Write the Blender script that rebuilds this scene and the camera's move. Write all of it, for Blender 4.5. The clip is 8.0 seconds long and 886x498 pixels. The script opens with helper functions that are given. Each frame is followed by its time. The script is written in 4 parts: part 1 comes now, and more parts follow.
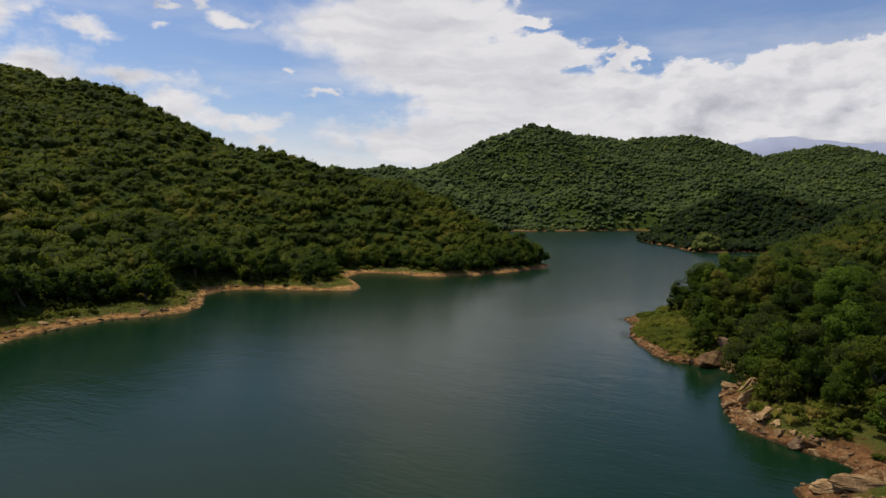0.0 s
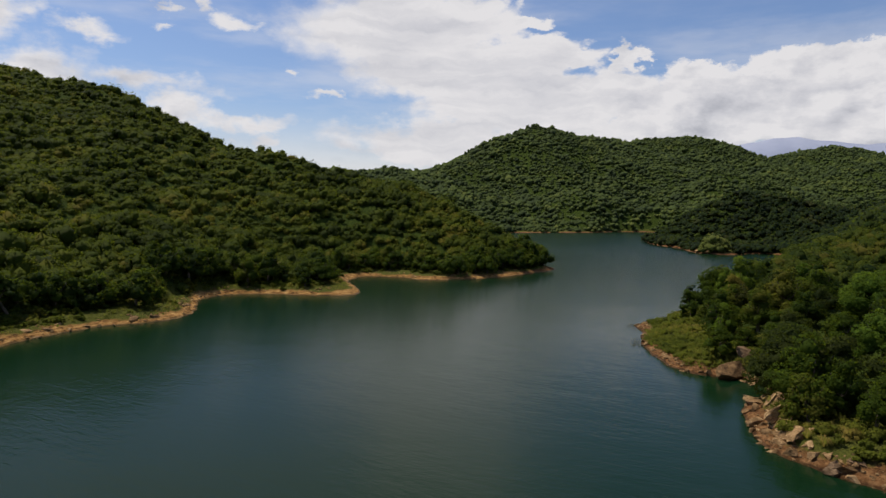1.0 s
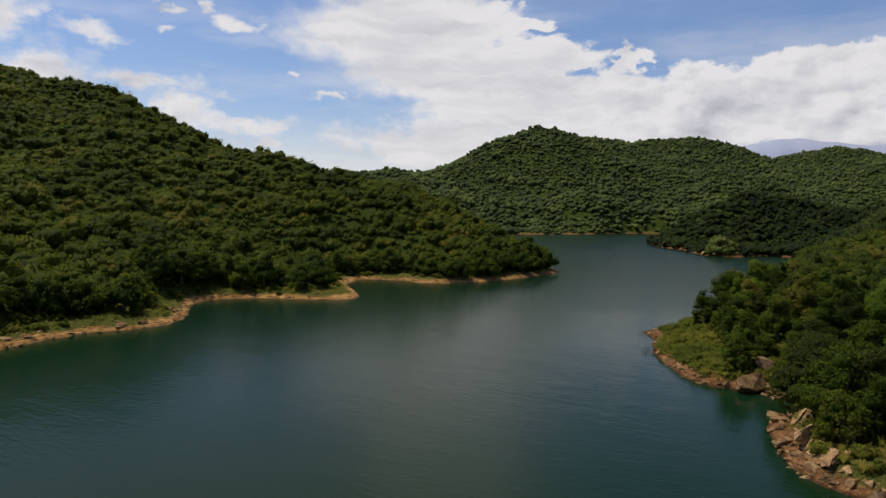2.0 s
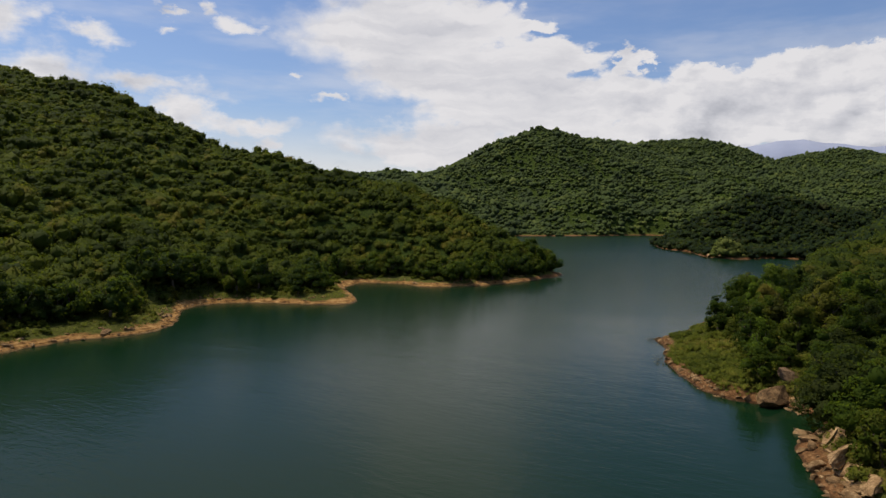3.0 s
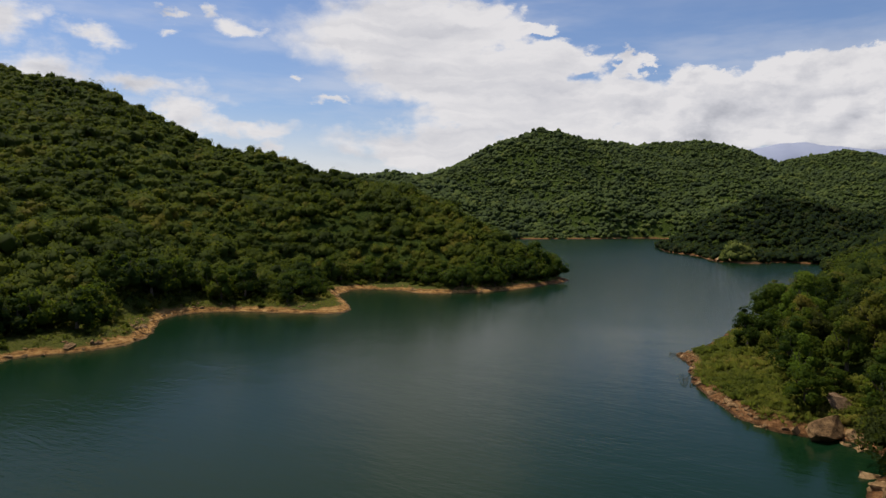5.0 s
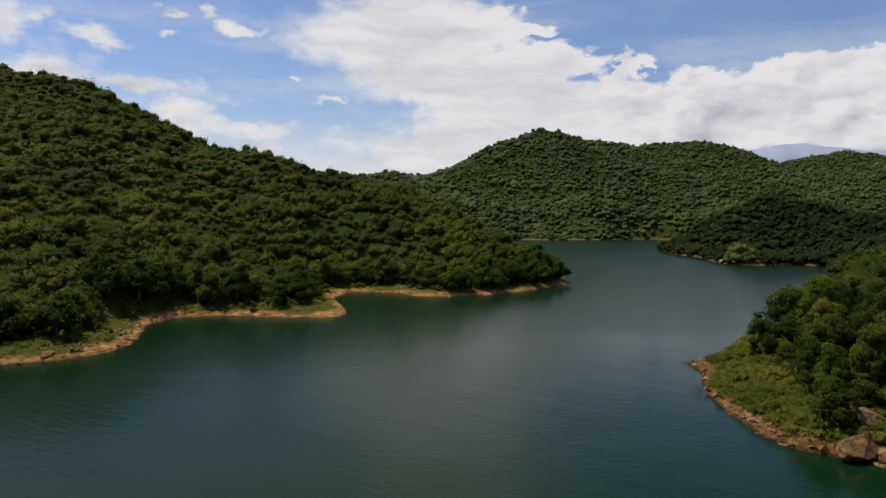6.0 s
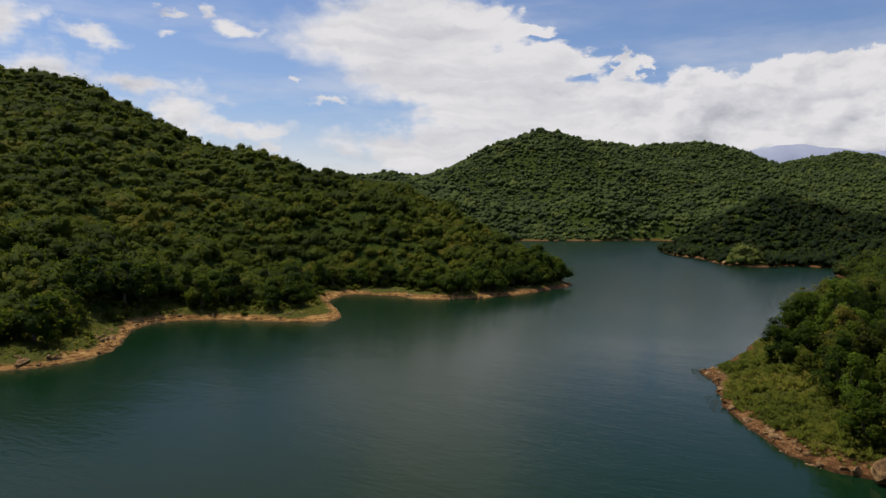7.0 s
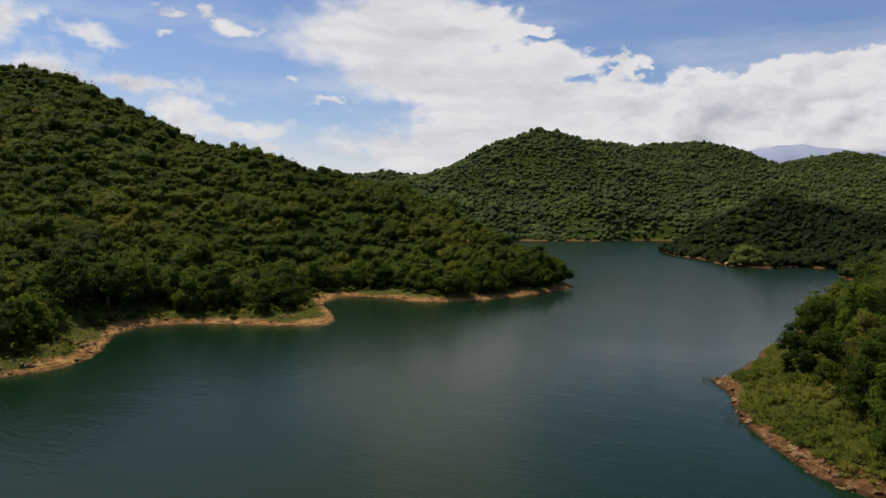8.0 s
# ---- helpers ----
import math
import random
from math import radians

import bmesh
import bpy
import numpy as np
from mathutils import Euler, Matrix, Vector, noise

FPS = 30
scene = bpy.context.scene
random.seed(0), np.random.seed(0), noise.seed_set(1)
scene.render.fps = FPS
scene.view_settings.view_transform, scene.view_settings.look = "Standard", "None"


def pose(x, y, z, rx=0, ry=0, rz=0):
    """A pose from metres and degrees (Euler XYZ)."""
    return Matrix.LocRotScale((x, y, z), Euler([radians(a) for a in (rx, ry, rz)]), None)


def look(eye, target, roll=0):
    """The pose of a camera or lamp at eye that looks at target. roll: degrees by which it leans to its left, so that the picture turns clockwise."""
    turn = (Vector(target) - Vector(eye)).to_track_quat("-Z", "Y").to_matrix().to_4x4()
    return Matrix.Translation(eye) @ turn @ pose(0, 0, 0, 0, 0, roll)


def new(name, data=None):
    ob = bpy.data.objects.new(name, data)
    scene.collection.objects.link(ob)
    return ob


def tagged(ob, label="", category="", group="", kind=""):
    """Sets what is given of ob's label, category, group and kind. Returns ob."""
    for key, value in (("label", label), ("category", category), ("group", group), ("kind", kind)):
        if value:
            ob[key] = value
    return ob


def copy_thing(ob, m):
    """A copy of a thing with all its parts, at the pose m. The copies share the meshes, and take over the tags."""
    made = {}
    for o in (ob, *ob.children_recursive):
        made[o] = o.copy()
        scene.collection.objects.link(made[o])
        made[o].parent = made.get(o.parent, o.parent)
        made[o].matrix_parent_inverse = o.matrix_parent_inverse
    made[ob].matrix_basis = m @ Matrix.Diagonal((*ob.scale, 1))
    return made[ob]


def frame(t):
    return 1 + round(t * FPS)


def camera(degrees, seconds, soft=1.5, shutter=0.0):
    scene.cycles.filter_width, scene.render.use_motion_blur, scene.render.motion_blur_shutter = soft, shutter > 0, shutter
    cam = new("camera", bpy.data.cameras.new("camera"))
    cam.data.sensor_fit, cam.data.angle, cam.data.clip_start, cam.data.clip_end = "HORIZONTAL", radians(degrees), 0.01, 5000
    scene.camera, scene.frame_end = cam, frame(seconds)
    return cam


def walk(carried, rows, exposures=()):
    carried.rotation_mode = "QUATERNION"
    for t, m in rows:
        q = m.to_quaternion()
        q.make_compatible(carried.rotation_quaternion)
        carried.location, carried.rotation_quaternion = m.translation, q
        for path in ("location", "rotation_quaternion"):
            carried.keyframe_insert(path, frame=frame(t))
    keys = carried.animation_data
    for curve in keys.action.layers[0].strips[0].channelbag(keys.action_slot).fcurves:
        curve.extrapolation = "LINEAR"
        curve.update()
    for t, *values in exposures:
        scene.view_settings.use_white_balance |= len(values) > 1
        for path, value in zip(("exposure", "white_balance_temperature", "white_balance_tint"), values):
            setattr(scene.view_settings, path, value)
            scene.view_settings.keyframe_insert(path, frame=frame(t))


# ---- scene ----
cam = camera(67.8, 8.0, soft=1.4)
PATH = [
    (0, (0.138, 0.019, 29.156), (-0.757, 99.785, 22.373), 0.990),
    (0.5, (0.201, 3.611, 29.177), (-0.929, 103.381, 22.491), 0.963),
    (1, (0.267, 7.190, 29.185), (-1.070, 106.964, 22.602), 0.944),
    (1.5, (0.326, 10.753, 29.182), (-1.188, 110.532, 22.704), 0.932),
    (3, (0.402, 21.353, 29.115), (-1.463, 121.146, 22.959), 0.934),
    (3.5, (0.382, 24.855, 29.079), (-1.539, 124.653, 23.025), 0.946),
    (4, (0.338, 28.339, 29.038), (-1.608, 128.143, 23.081), 0.962),
    (4.5, (0.275, 31.807, 28.994), (-1.669, 131.616, 23.127), 0.982),
    (6, (0.030, 42.102, 28.858), (-1.756, 141.925, 23.195), 1.062),
    (6.5, (-0.038, 45.496, 28.816), (-1.730, 145.324, 23.193), 1.094),
    (7, (-0.079, 48.871, 28.778), (-1.661, 148.702, 23.179), 1.128),
    (7.5, (-0.076, 52.226, 28.746), (-1.537, 152.059, 23.151), 1.163),
    (8, (-0.011, 55.561, 28.721), (-1.343, 155.394, 23.110), 1.199),
]
walk(cam, [(t, look(eye, target, roll)) for t, eye, target, roll in PATH])

# ---------------------------------------------------------------- light
SUN_AZ, SUN_EL = -60.0, 65.0          # degrees, azimuth from +y towards +x
sun_data = bpy.data.lights.new("sun", "SUN")
sun_data.energy, sun_data.angle, sun_data.color = 3.9, radians(0.6), (1.0, 0.92, 0.78)
sun = new("sun", sun_data)
_a, _e = radians(SUN_AZ), radians(SUN_EL)
_dir = Vector((math.sin(_a) * math.cos(_e), math.cos(_a) * math.cos(_e), math.sin(_e)))
sun.matrix_world = look(tuple(_dir * 900), (0, 0, 0))

# cloud masses in the sky: azimuth, elevation, half width, half height, in degrees
CLOUDS = [
    (-4.9, 15.0, 11.2, 4.2), (1.4, 11.5, 14.7, 3.0), (6.3, 8.6, 13.1, 3.4), (3.5, 5.2, 20.0, 3.0),
    (28.7, 8.3, 10.2, 4.1), (20.0, 7.9, 6.5, 3.7), (30.4, 11.0, 6.2, 2.0), (20.0, 10.7, 1.5, 1.6),
    (14.7, 12.0, 1.7, 1.5), (9.5, 11.9, 5.0, 1.7), (-31.8, 9.6, 5.6, 2.6), (-34.8, 12.6, 3.4, 2.2),
    (-25.4, 9.1, 8.0, 1.2), (-28.8, 12.7, 3.0, 0.9), (-18.2, 14.2, 3.2, 0.8), (-23.6, 13.7, 1.2, 0.5),
    (-20.6, 15.1, 1.4, 0.9), (-23.5, 14.7, 1.7, 0.4), (-22.6, 7.3, 3.1, 2.2), (-17.0, 5.5, 2.8, 1.2),
    (-17.4, 6.8, 6.7, 1.1), (-13.1, 10.9, 0.9, 0.4), (-10.8, 9.4, 2.0, 0.5), (6.1, 15.2, 3.0, 0.7), (-2.0, 23.0, 9.0, 7.0),
    (32.0, 5.6, 7.0, 2.0), (15.8, 6.6, 4.0, 2.0),
]


class Nodes:
    """Short hand for node trees."""

    def __init__(self, tree):
        self.t = tree
        tree.nodes.clear()

    def n(self, kind, **props):
        nd = self.t.nodes.new(kind)
        for k, v in props.items():
            setattr(nd, k, v)
        return nd

    def put(self, value, socket):
        if isinstance(value, bpy.types.NodeSocket):
            self.t.links.new(value, socket)
        elif value is not None:
            socket.default_value = value

    def m(self, op, a, b=None, c=None, clamp=False):
        nd = self.n("ShaderNodeMath", operation=op, use_clamp=clamp)
        for v, s in zip((a, b, c), nd.inputs):
            self.put(v, s)
        return nd.outputs[0]

    def v(self, op, a, b=None):
        nd = self.n("ShaderNodeVectorMath", operation=op)
        if op == "SCALE":
            nd.inputs["Scale"].default_value = 0.10
        for v, s in zip((a, b), nd.inputs):
            self.put(v, s)
        return nd.outputs["Value"] if op in ("LENGTH", "DOT_PRODUCT") else nd.outputs["Vector"]

    def noise(self, vec, scale, detail=4.0, rough=0.55, dist=0.0):
        nd = self.n("ShaderNodeTexNoise")
        self.put(vec, nd.inputs["Vector"])
        self.put(scale, nd.inputs["Scale"])
        self.put(detail, nd.inputs["Detail"])
        self.put(rough, nd.inputs["Roughness"])
        self.put(dist, nd.inputs["Distortion"])
        return nd.outputs[0]

    def span(self, v, a, b, c=0.0, d=1.0, smooth=False):
        nd = self.n("ShaderNodeMapRange", interpolation_type="SMOOTHSTEP" if smooth else "LINEAR")
        for val, s in zip((v, a, b, c, d), nd.inputs):
            self.put(val, s)
        return nd.outputs[0]

    def mix(self, f, a, b, mode="MIX"):
        nd = self.n("ShaderNodeMix", data_type="RGBA", blend_type=mode)
        self.put(f, nd.inputs[0])
        self.put(a if isinstance(a, bpy.types.NodeSocket) else (*a, 1.0), nd.inputs[6])
        self.put(b if isinstance(b, bpy.types.NodeSocket) else (*b, 1.0), nd.inputs[7])
        return nd.outputs[2]

    def ramp(self, v, *stops):
        nd = self.n("ShaderNodeValToRGB")
        self.put(v, nd.inputs[0])
        el = nd.color_ramp.elements
        while len(el) < len(stops):
            el.new(0.5)
        for e, (p, c) in zip(el, stops):
            e.position, e.color = p, (*c, 1.0)
        return nd.outputs[0]


world = bpy.data.worlds.new("sky")
scene.world = world
world.use_nodes = True
N = Nodes(world.node_tree)
sky = N.n("ShaderNodeTexSky", sky_type="NISHITA", sun_disc=False)
sky.sun_elevation, sky.sun_rotation = radians(SUN_EL), radians(SUN_AZ % 360)
sky.altitude, sky.air_density, sky.dust_density, sky.ozone_density = 100, 1.0, 0.8, 5.5
way = N.n("ShaderNodeTexCoord").outputs["Generated"]
sep = N.n("ShaderNodeSeparateXYZ")
N.put(way, sep.inputs[0])
az = N.m("MULTIPLY", N.m("ARCTAN2", sep.outputs[0], sep.outputs[1]), 57.2958)
el = N.m("MULTIPLY", N.m("ARCSINE", sep.outputs[2]), 57.2958)
stretch = N.v("MULTIPLY", way, (1.0, 1.0, 2.4))
puffy = N.v("MULTIPLY", way, (1.0, 1.0, 1.5))
wob = N.noise(stretch, 5.5, 5, 0.52)
wob2 = N.noise(N.v("ADD", puffy, (3.1, 7.7, 1.3)), 21.0, 7, 0.6)
drift = N.n("ShaderNodeTexNoise")
N.put(N.v("MULTIPLY", way, (1.0, 1.0, 1.7)), drift.inputs["Vector"])
drift.inputs["Scale"].default_value, drift.inputs["Detail"].default_value, drift.inputs["Roughness"].default_value = 8.0, 7.0, 0.62
sd = N.n("ShaderNodeSeparateXYZ")
N.put(drift.outputs[1], sd.inputs[0])
wisp = N.n("ShaderNodeSeparateXYZ")
fray = N.n("ShaderNodeTexNoise")
N.put(N.v("MULTIPLY", way, (1.0, 1.0, 1.8)), fray.inputs["Vector"])
fray.inputs["Scale"].default_value, fray.inputs["Detail"].default_value, fray.inputs["Roughness"].default_value = 34.0, 6.0, 0.6
N.put(fray.outputs[1], wisp.inputs[0])
az_w = N.m("ADD", az, N.m("ADD", N.m("MULTIPLY", N.m("SUBTRACT", sd.outputs[0], 0.5), 9.0), N.m("MULTIPLY", N.m("SUBTRACT", wisp.outputs[0], 0.5), 3.2)))
el_w = N.m("ADD", el, N.m("ADD", N.m("MULTIPLY", N.m("SUBTRACT", sd.outputs[1], 0.5), 4.2), N.m("MULTIPLY", N.m("SUBTRACT", wisp.outputs[1], 0.5), 1.5)))
field = None
for ca, ce, ra, re_ in CLOUDS:
    comb = N.n("ShaderNodeCombineXYZ")
    N.put(N.m("DIVIDE", N.m("SUBTRACT", az_w, ca), ra), comb.inputs[0])
    N.put(N.m("DIVIDE", N.m("SUBTRACT", el_w, ce), re_), comb.inputs[1])
    dist = N.v("LENGTH", comb.outputs[0])
    f = N.m("MULTIPLY", N.m("SUBTRACT", 1.0, dist), min(1.0, 0.6 + 0.12 * re_))
    field = f if field is None else N.m("SMOOTH_MAX", field, f, 0.08)
# the sky beyond: scattered fair-weather clouds, higher up
high = N.m("SUBTRACT", N.span(wob, 0.5, 0.72, -0.4, 0.6), N.m("ADD", N.span(el, 15.5, 19.0, 1.2, 0.0), N.span(az, 3.0, 14.0, 0.0, 1.2)))
around = N.m("SUBTRACT", N.span(wob, 0.56, 0.74, -0.4, 0.6), N.span(N.m("ABSOLUTE", az), 38.0, 46.0, 1.2, 0.0))
field = N.m("MAXIMUM", field, N.m("MAXIMUM", high, around))
dens = N.m("ADD", field, N.m("ADD", N.m("MULTIPLY", N.m("SUBTRACT", wob, 0.5), 0.4), N.m("MULTIPLY", N.m("SUBTRACT", wob2, 0.5), 0.42)))


def billow(vec, scale):
    """Rounded heaps: high in the middle of each cell."""
    nd = N.n("ShaderNodeTexVoronoi", feature="SMOOTH_F1")
    N.put(vec, nd.inputs["Vector"])
    nd.inputs["Scale"].default_value, nd.inputs["Smoothness"].default_value = scale, 0.35
    return N.m("SUBTRACT", 0.45, nd.outputs["Distance"])


swirl = N.v("ADD", N.v("MULTIPLY", way, (1.0, 1.0, 1.35)), N.v("SCALE", N.v("SUBTRACT", drift.outputs[1], (0.5, 0.5, 0.5)), None))
toward = N.v("ADD", swirl, (-0.010, 0.006, 0.022))
heaps = N.m("ADD", N.m("MULTIPLY", billow(swirl, 12.0), 0.62), N.m("MULTIPLY", billow(swirl, 29.0), 0.38))
heaps_sun = N.m("ADD", N.m("MULTIPLY", billow(toward, 12.0), 0.62), N.m("MULTIPLY", billow(toward, 29.0), 0.38))
soft_side = N.span(az, -14.0, 8.0, 0.35, 1.0)
cumulus = N.m("MAXIMUM", soft_side, N.span(az, -13.0, -19.0, 0.35, 0.85))
dens = N.m("ADD", dens, N.m("MULTIPLY", N.m("MULTIPLY", heaps, 0.85), cumulus))
cover = N.span(dens, -0.05, N.span(soft_side, 0.35, 1.0, 0.6, 0.17), 0.0, 0.97, True)
veil = N.span(N.noise(N.v("MULTIPLY", way, (1.0, 1.0, 5.0)), 3.0, 5, 0.6), 0.42, 0.7, 0.0, 0.35, True)
veil = N.m("MULTIPLY", veil, N.m("SUBTRACT", 1.0, N.m("MULTIPLY", N.span(az, 5.0, 14.0, 0.0, 0.75), N.span(el, 12.0, 16.0, 0.0, 1.0))))
veil = N.m("MAXIMUM", veil, N.span(el, 9.0, 1.5, 0.0, 0.75, True))
ahead = N.m("MULTIPLY", N.span(el, 16.5, 24.0, 0.0, 0.6, True), N.m("MULTIPLY", N.span(az, -60.0, -30.0, 0.0, 1.0), N.span(az, 3.0, 15.0, 1.0, 0.1)))
veil = N.m("MAXIMUM", veil, ahead)
cover = N.m("MAXIMUM", cover, veil)
# sunlit billows above, greyer bases
lower = N.noise(N.v("ADD", stretch, (-0.02, 0.02, 0.05)), 5.5, 5, 0.52)
lower2 = N.noise(N.v("ADD", puffy, (3.092, 7.708, 1.318)), 21.0, 7, 0.6)
heap = N.noise(N.v("ADD", puffy, (5.3, 1.9, 2.2)), 13.0, 4, 0.5)
heap_low = N.noise(N.v("ADD", puffy, (5.285, 1.91, 2.228)), 13.0, 4, 0.5)
heaped = N.m("MAXIMUM", N.span(az, 7.0, 17.0, 0.12, 1.0), N.span(az, -16.0, -20.0, 0.12, 0.7))
fine_relief = N.m("ADD", N.m("MULTIPLY", N.m("SUBTRACT", wob2, lower2), 0.8), N.m("MULTIPLY", N.m("SUBTRACT", heap, heap_low), 0.45))
streaks = N.noise(N.v("MULTIPLY", swirl, (1.0, 1.0, 7.0)), 5.0, 5, 0.55)
relief = N.m("ADD", N.m("MULTIPLY", N.m("SUBTRACT", wob, lower), 0.55), N.m("MULTIPLY", fine_relief, heaped))
relief = N.m("ADD", relief, N.m("MULTIPLY", N.m("SUBTRACT", streaks, 0.5), 0.9))
relief = N.m("ADD", relief, N.m("MULTIPLY", N.m("MULTIPLY", N.m("SUBTRACT", heaps, heaps_sun), 0.7), heaped))
low = N.m("MULTIPLY", N.span(el, 10.0, 3.5, 0.0, 0.16), N.span(az, 5.0, 25.0, 0.0, 1.0))
tone = N.m("SUBTRACT", N.m("ADD", N.m("SUBTRACT", N.span(dens, 0.05, 0.7, 0.82, 0.62), N.m("MULTIPLY", heaped, 0.04)), relief), low)
cloud_col = N.ramp(tone, (0.12, (0.45, 0.455, 0.50)), (0.48, (0.635, 0.63, 0.665)), (0.80, (0.80, 0.78, 0.79)))
bg_sky, bg_cloud = N.n("ShaderNodeBackground"), N.n("ShaderNodeBackground")
N.put(N.mix(1.0, sky.outputs[0], (1.03, 0.985, 1.04), "MULTIPLY"), bg_sky.inputs[0])
bg_sky.inputs[1].default_value = 0.105
N.put(cloud_col, bg_cloud.inputs[0])
bg_cloud.inputs[1].default_value = 0.97
mixed = N.n("ShaderNodeMixShader")
N.put(cover, mixed.inputs[0])
N.put(bg_sky.outputs[0], mixed.inputs[1])
N.put(bg_cloud.outputs[0], mixed.inputs[2])
N.put(mixed.outputs[0], N.n("ShaderNodeOutputWorld").inputs[0])


# ---------------------------------------------------------------- materials
def material(name):
    mat = bpy.data.materials.new(name)
    mat.use_nodes = True
    return mat, Nodes(mat.node_tree)


def finish(N, colour, rough, height=None, strength=0.5, distance=0.1, spec=0.3, through_light=0.0, normal=None):
    b = N.n("ShaderNodeBsdfPrincipled")
    if normal is not None:
        N.put(normal, b.inputs["Normal"])
    N.put(colour if isinstance(colour, bpy.types.NodeSocket) else (*colour, 1.0), b.inputs["Base Color"])
    N.put(rough, b.inputs["Roughness"])
    b.inputs["Specular IOR Level"].default_value = spec
    if height is not None:
        bump = N.n("ShaderNodeBump")
        bump.inputs["Strength"].default_value, bump.inputs["Distance"].default_value = strength, distance
        N.put(height, bump.inputs["Height"])
        N.put(bump.outputs[0], b.inputs["Normal"])
    out = b.outputs[0]
    if through_light:
        tr = N.n("ShaderNodeBsdfTranslucent")
        N.put(N.mix(0.55, colour, (0.16, 0.20, 0.01)), tr.inputs[0])
        mx = N.n("ShaderNodeMixShader")
        mx.inputs[0].default_value = through_light
        N.put(out, mx.inputs[1])
        N.put(tr.outputs[0], mx.inputs[2])
        out = mx.outputs[0]
    N.put(out, N.n("ShaderNodeOutputMaterial").inputs[0])
    return b


def leaf_material(name, per_object, dark, mid, light, dry, vary=1.0):
    """Foliage whose hue differs from tree to tree and from leaf to leaf."""
    mat, N = material(name)
    if per_object:
        tint = N.n("ShaderNodeObjectInfo").outputs["Random"]
    else:
        at = N.n("ShaderNodeAttribute", attribute_name="tint")
        tint = at.outputs["Fac"]
    geo = N.n("ShaderNodeNewGeometry")
    isl = geo.outputs["Random Per Island"]
    patch = N.noise(geo.outputs["Position"], 0.035, 3, 0.6)
    v = N.m("ADD", N.m("MULTIPLY", tint, 0.54 * vary), N.m("ADD", N.m("MULTIPLY", N.m("SUBTRACT", patch, 0.5), 2.2), N.m("MULTIPLY", N.m("SUBTRACT", isl, 0.5), (0.25 if per_object else 0.42) * vary)))
    v = N.m("ADD", v, 0.18 + 0.27 * (1 - vary))
    col = N.ramp(v, (0.05, dark), (0.38, mid), (0.72, light), (0.97, dry))
    # leaves are lit as the clump that they belong to
    turn = N.n("ShaderNodeVectorTransform", vector_type="NORMAL", convert_from="OBJECT", convert_to="WORLD")
    N.put(N.n("ShaderNodeAttribute", attribute_name="clump_normal").outputs["Vector"], turn.inputs[0])
    finish(N, col, 0.75, spec=0.06, through_light=0.34, normal=N.v("NORMALIZE", turn.outputs[0]))
    return mat


LEAF_NEAR = leaf_material("leaves", True, (0.007, 0.016, 0.002), (0.018, 0.034, 0.004), (0.041, 0.064, 0.005), (0.081, 0.078, 0.011))
LEAF_WOOD = leaf_material("woodland_leaves", False, (0.022, 0.033, 0.004), (0.040, 0.056, 0.005), (0.068, 0.083, 0.007), (0.108, 0.092, 0.011))
# lighter, bluer leaves: the haze over the far hills is in their colour
LEAF_FAR = leaf_material("hazed_far_leaves", False, (0.042, 0.060, 0.024), (0.059, 0.082, 0.026), (0.080, 0.108, 0.030), (0.117, 0.136, 0.033),0.8)
# leaf colour darkened to stand for cloud shadow on the inlet hill
LEAF_DARK = leaf_material("cloud_shaded_leaves", False, (0.009, 0.016, 0.007), (0.013, 0.024, 0.008), (0.020, 0.034, 0.009), (0.039, 0.044, 0.014))
# darker copy of the headland leaves; shade at the inlet is in the colour
LEAF_SHADE = leaf_material("shaded_inlet_leaves", False, (0.011, 0.021, 0.006), (0.021, 0.034, 0.008), (0.036, 0.050, 0.010), (0.064, 0.064, 0.016))
LEAF_HEAD = leaf_material("headland_leaves", False, (0.015, 0.028, 0.005), (0.030, 0.045, 0.006), (0.053, 0.068, 0.007), (0.086, 0.078, 0.012))
LEAF_SHRUB = leaf_material("shrub_leaves", True, (0.036, 0.051, 0.007), (0.070, 0.085, 0.010), (0.112, 0.120, 0.016), (0.171, 0.130, 0.028))
LEAF_OLIVE = leaf_material("olive_leaves", True, (0.013, 0.019, 0.005), (0.018, 0.028, 0.006), (0.027, 0.036, 0.007), (0.038, 0.043, 0.010))
LEAF_GOLD = leaf_material("flowering_leaves", True, (0.07, 0.075, 0.012), (0.13, 0.105, 0.018), (0.20, 0.14, 0.025), (0.26, 0.17, 0.04))
LEAF_FRESH = leaf_material("fresh_leaves", True, (0.032, 0.063, 0.006), (0.049, 0.085, 0.008), (0.068, 0.104, 0.009), (0.089, 0.111, 0.014))
# pale spit-tree leaves; sunlight on them is put into the colour as well
LEAF_PALE = leaf_material("pale_sunlit_leaves", True, (0.094, 0.114, 0.028), (0.122, 0.144, 0.034), (0.151, 0.167, 0.040), (0.166, 0.179, 0.048), 0.5)
GRASS = leaf_material("grass_blades", False, (0.045, 0.058, 0.010), (0.080, 0.096, 0.014), (0.125, 0.128, 0.019), (0.20, 0.145, 0.040))
REED = leaf_material("dry_reed", False, (0.09, 0.055, 0.030), (0.13, 0.085, 0.045), (0.17, 0.11, 0.06), (0.2, 0.14, 0.08))

BARK, N = material("bark")
geo = N.n("ShaderNodeNewGeometry")
g = N.noise(N.v("MULTIPLY", geo.outputs["Position"], (6, 6, 1.2)), 1.5, 6, 0.65)
finish(N, N.ramp(g, (0.3, (0.045, 0.033, 0.022)), (0.7, (0.15, 0.115, 0.08))), 0.85, g, 0.7, 0.05)

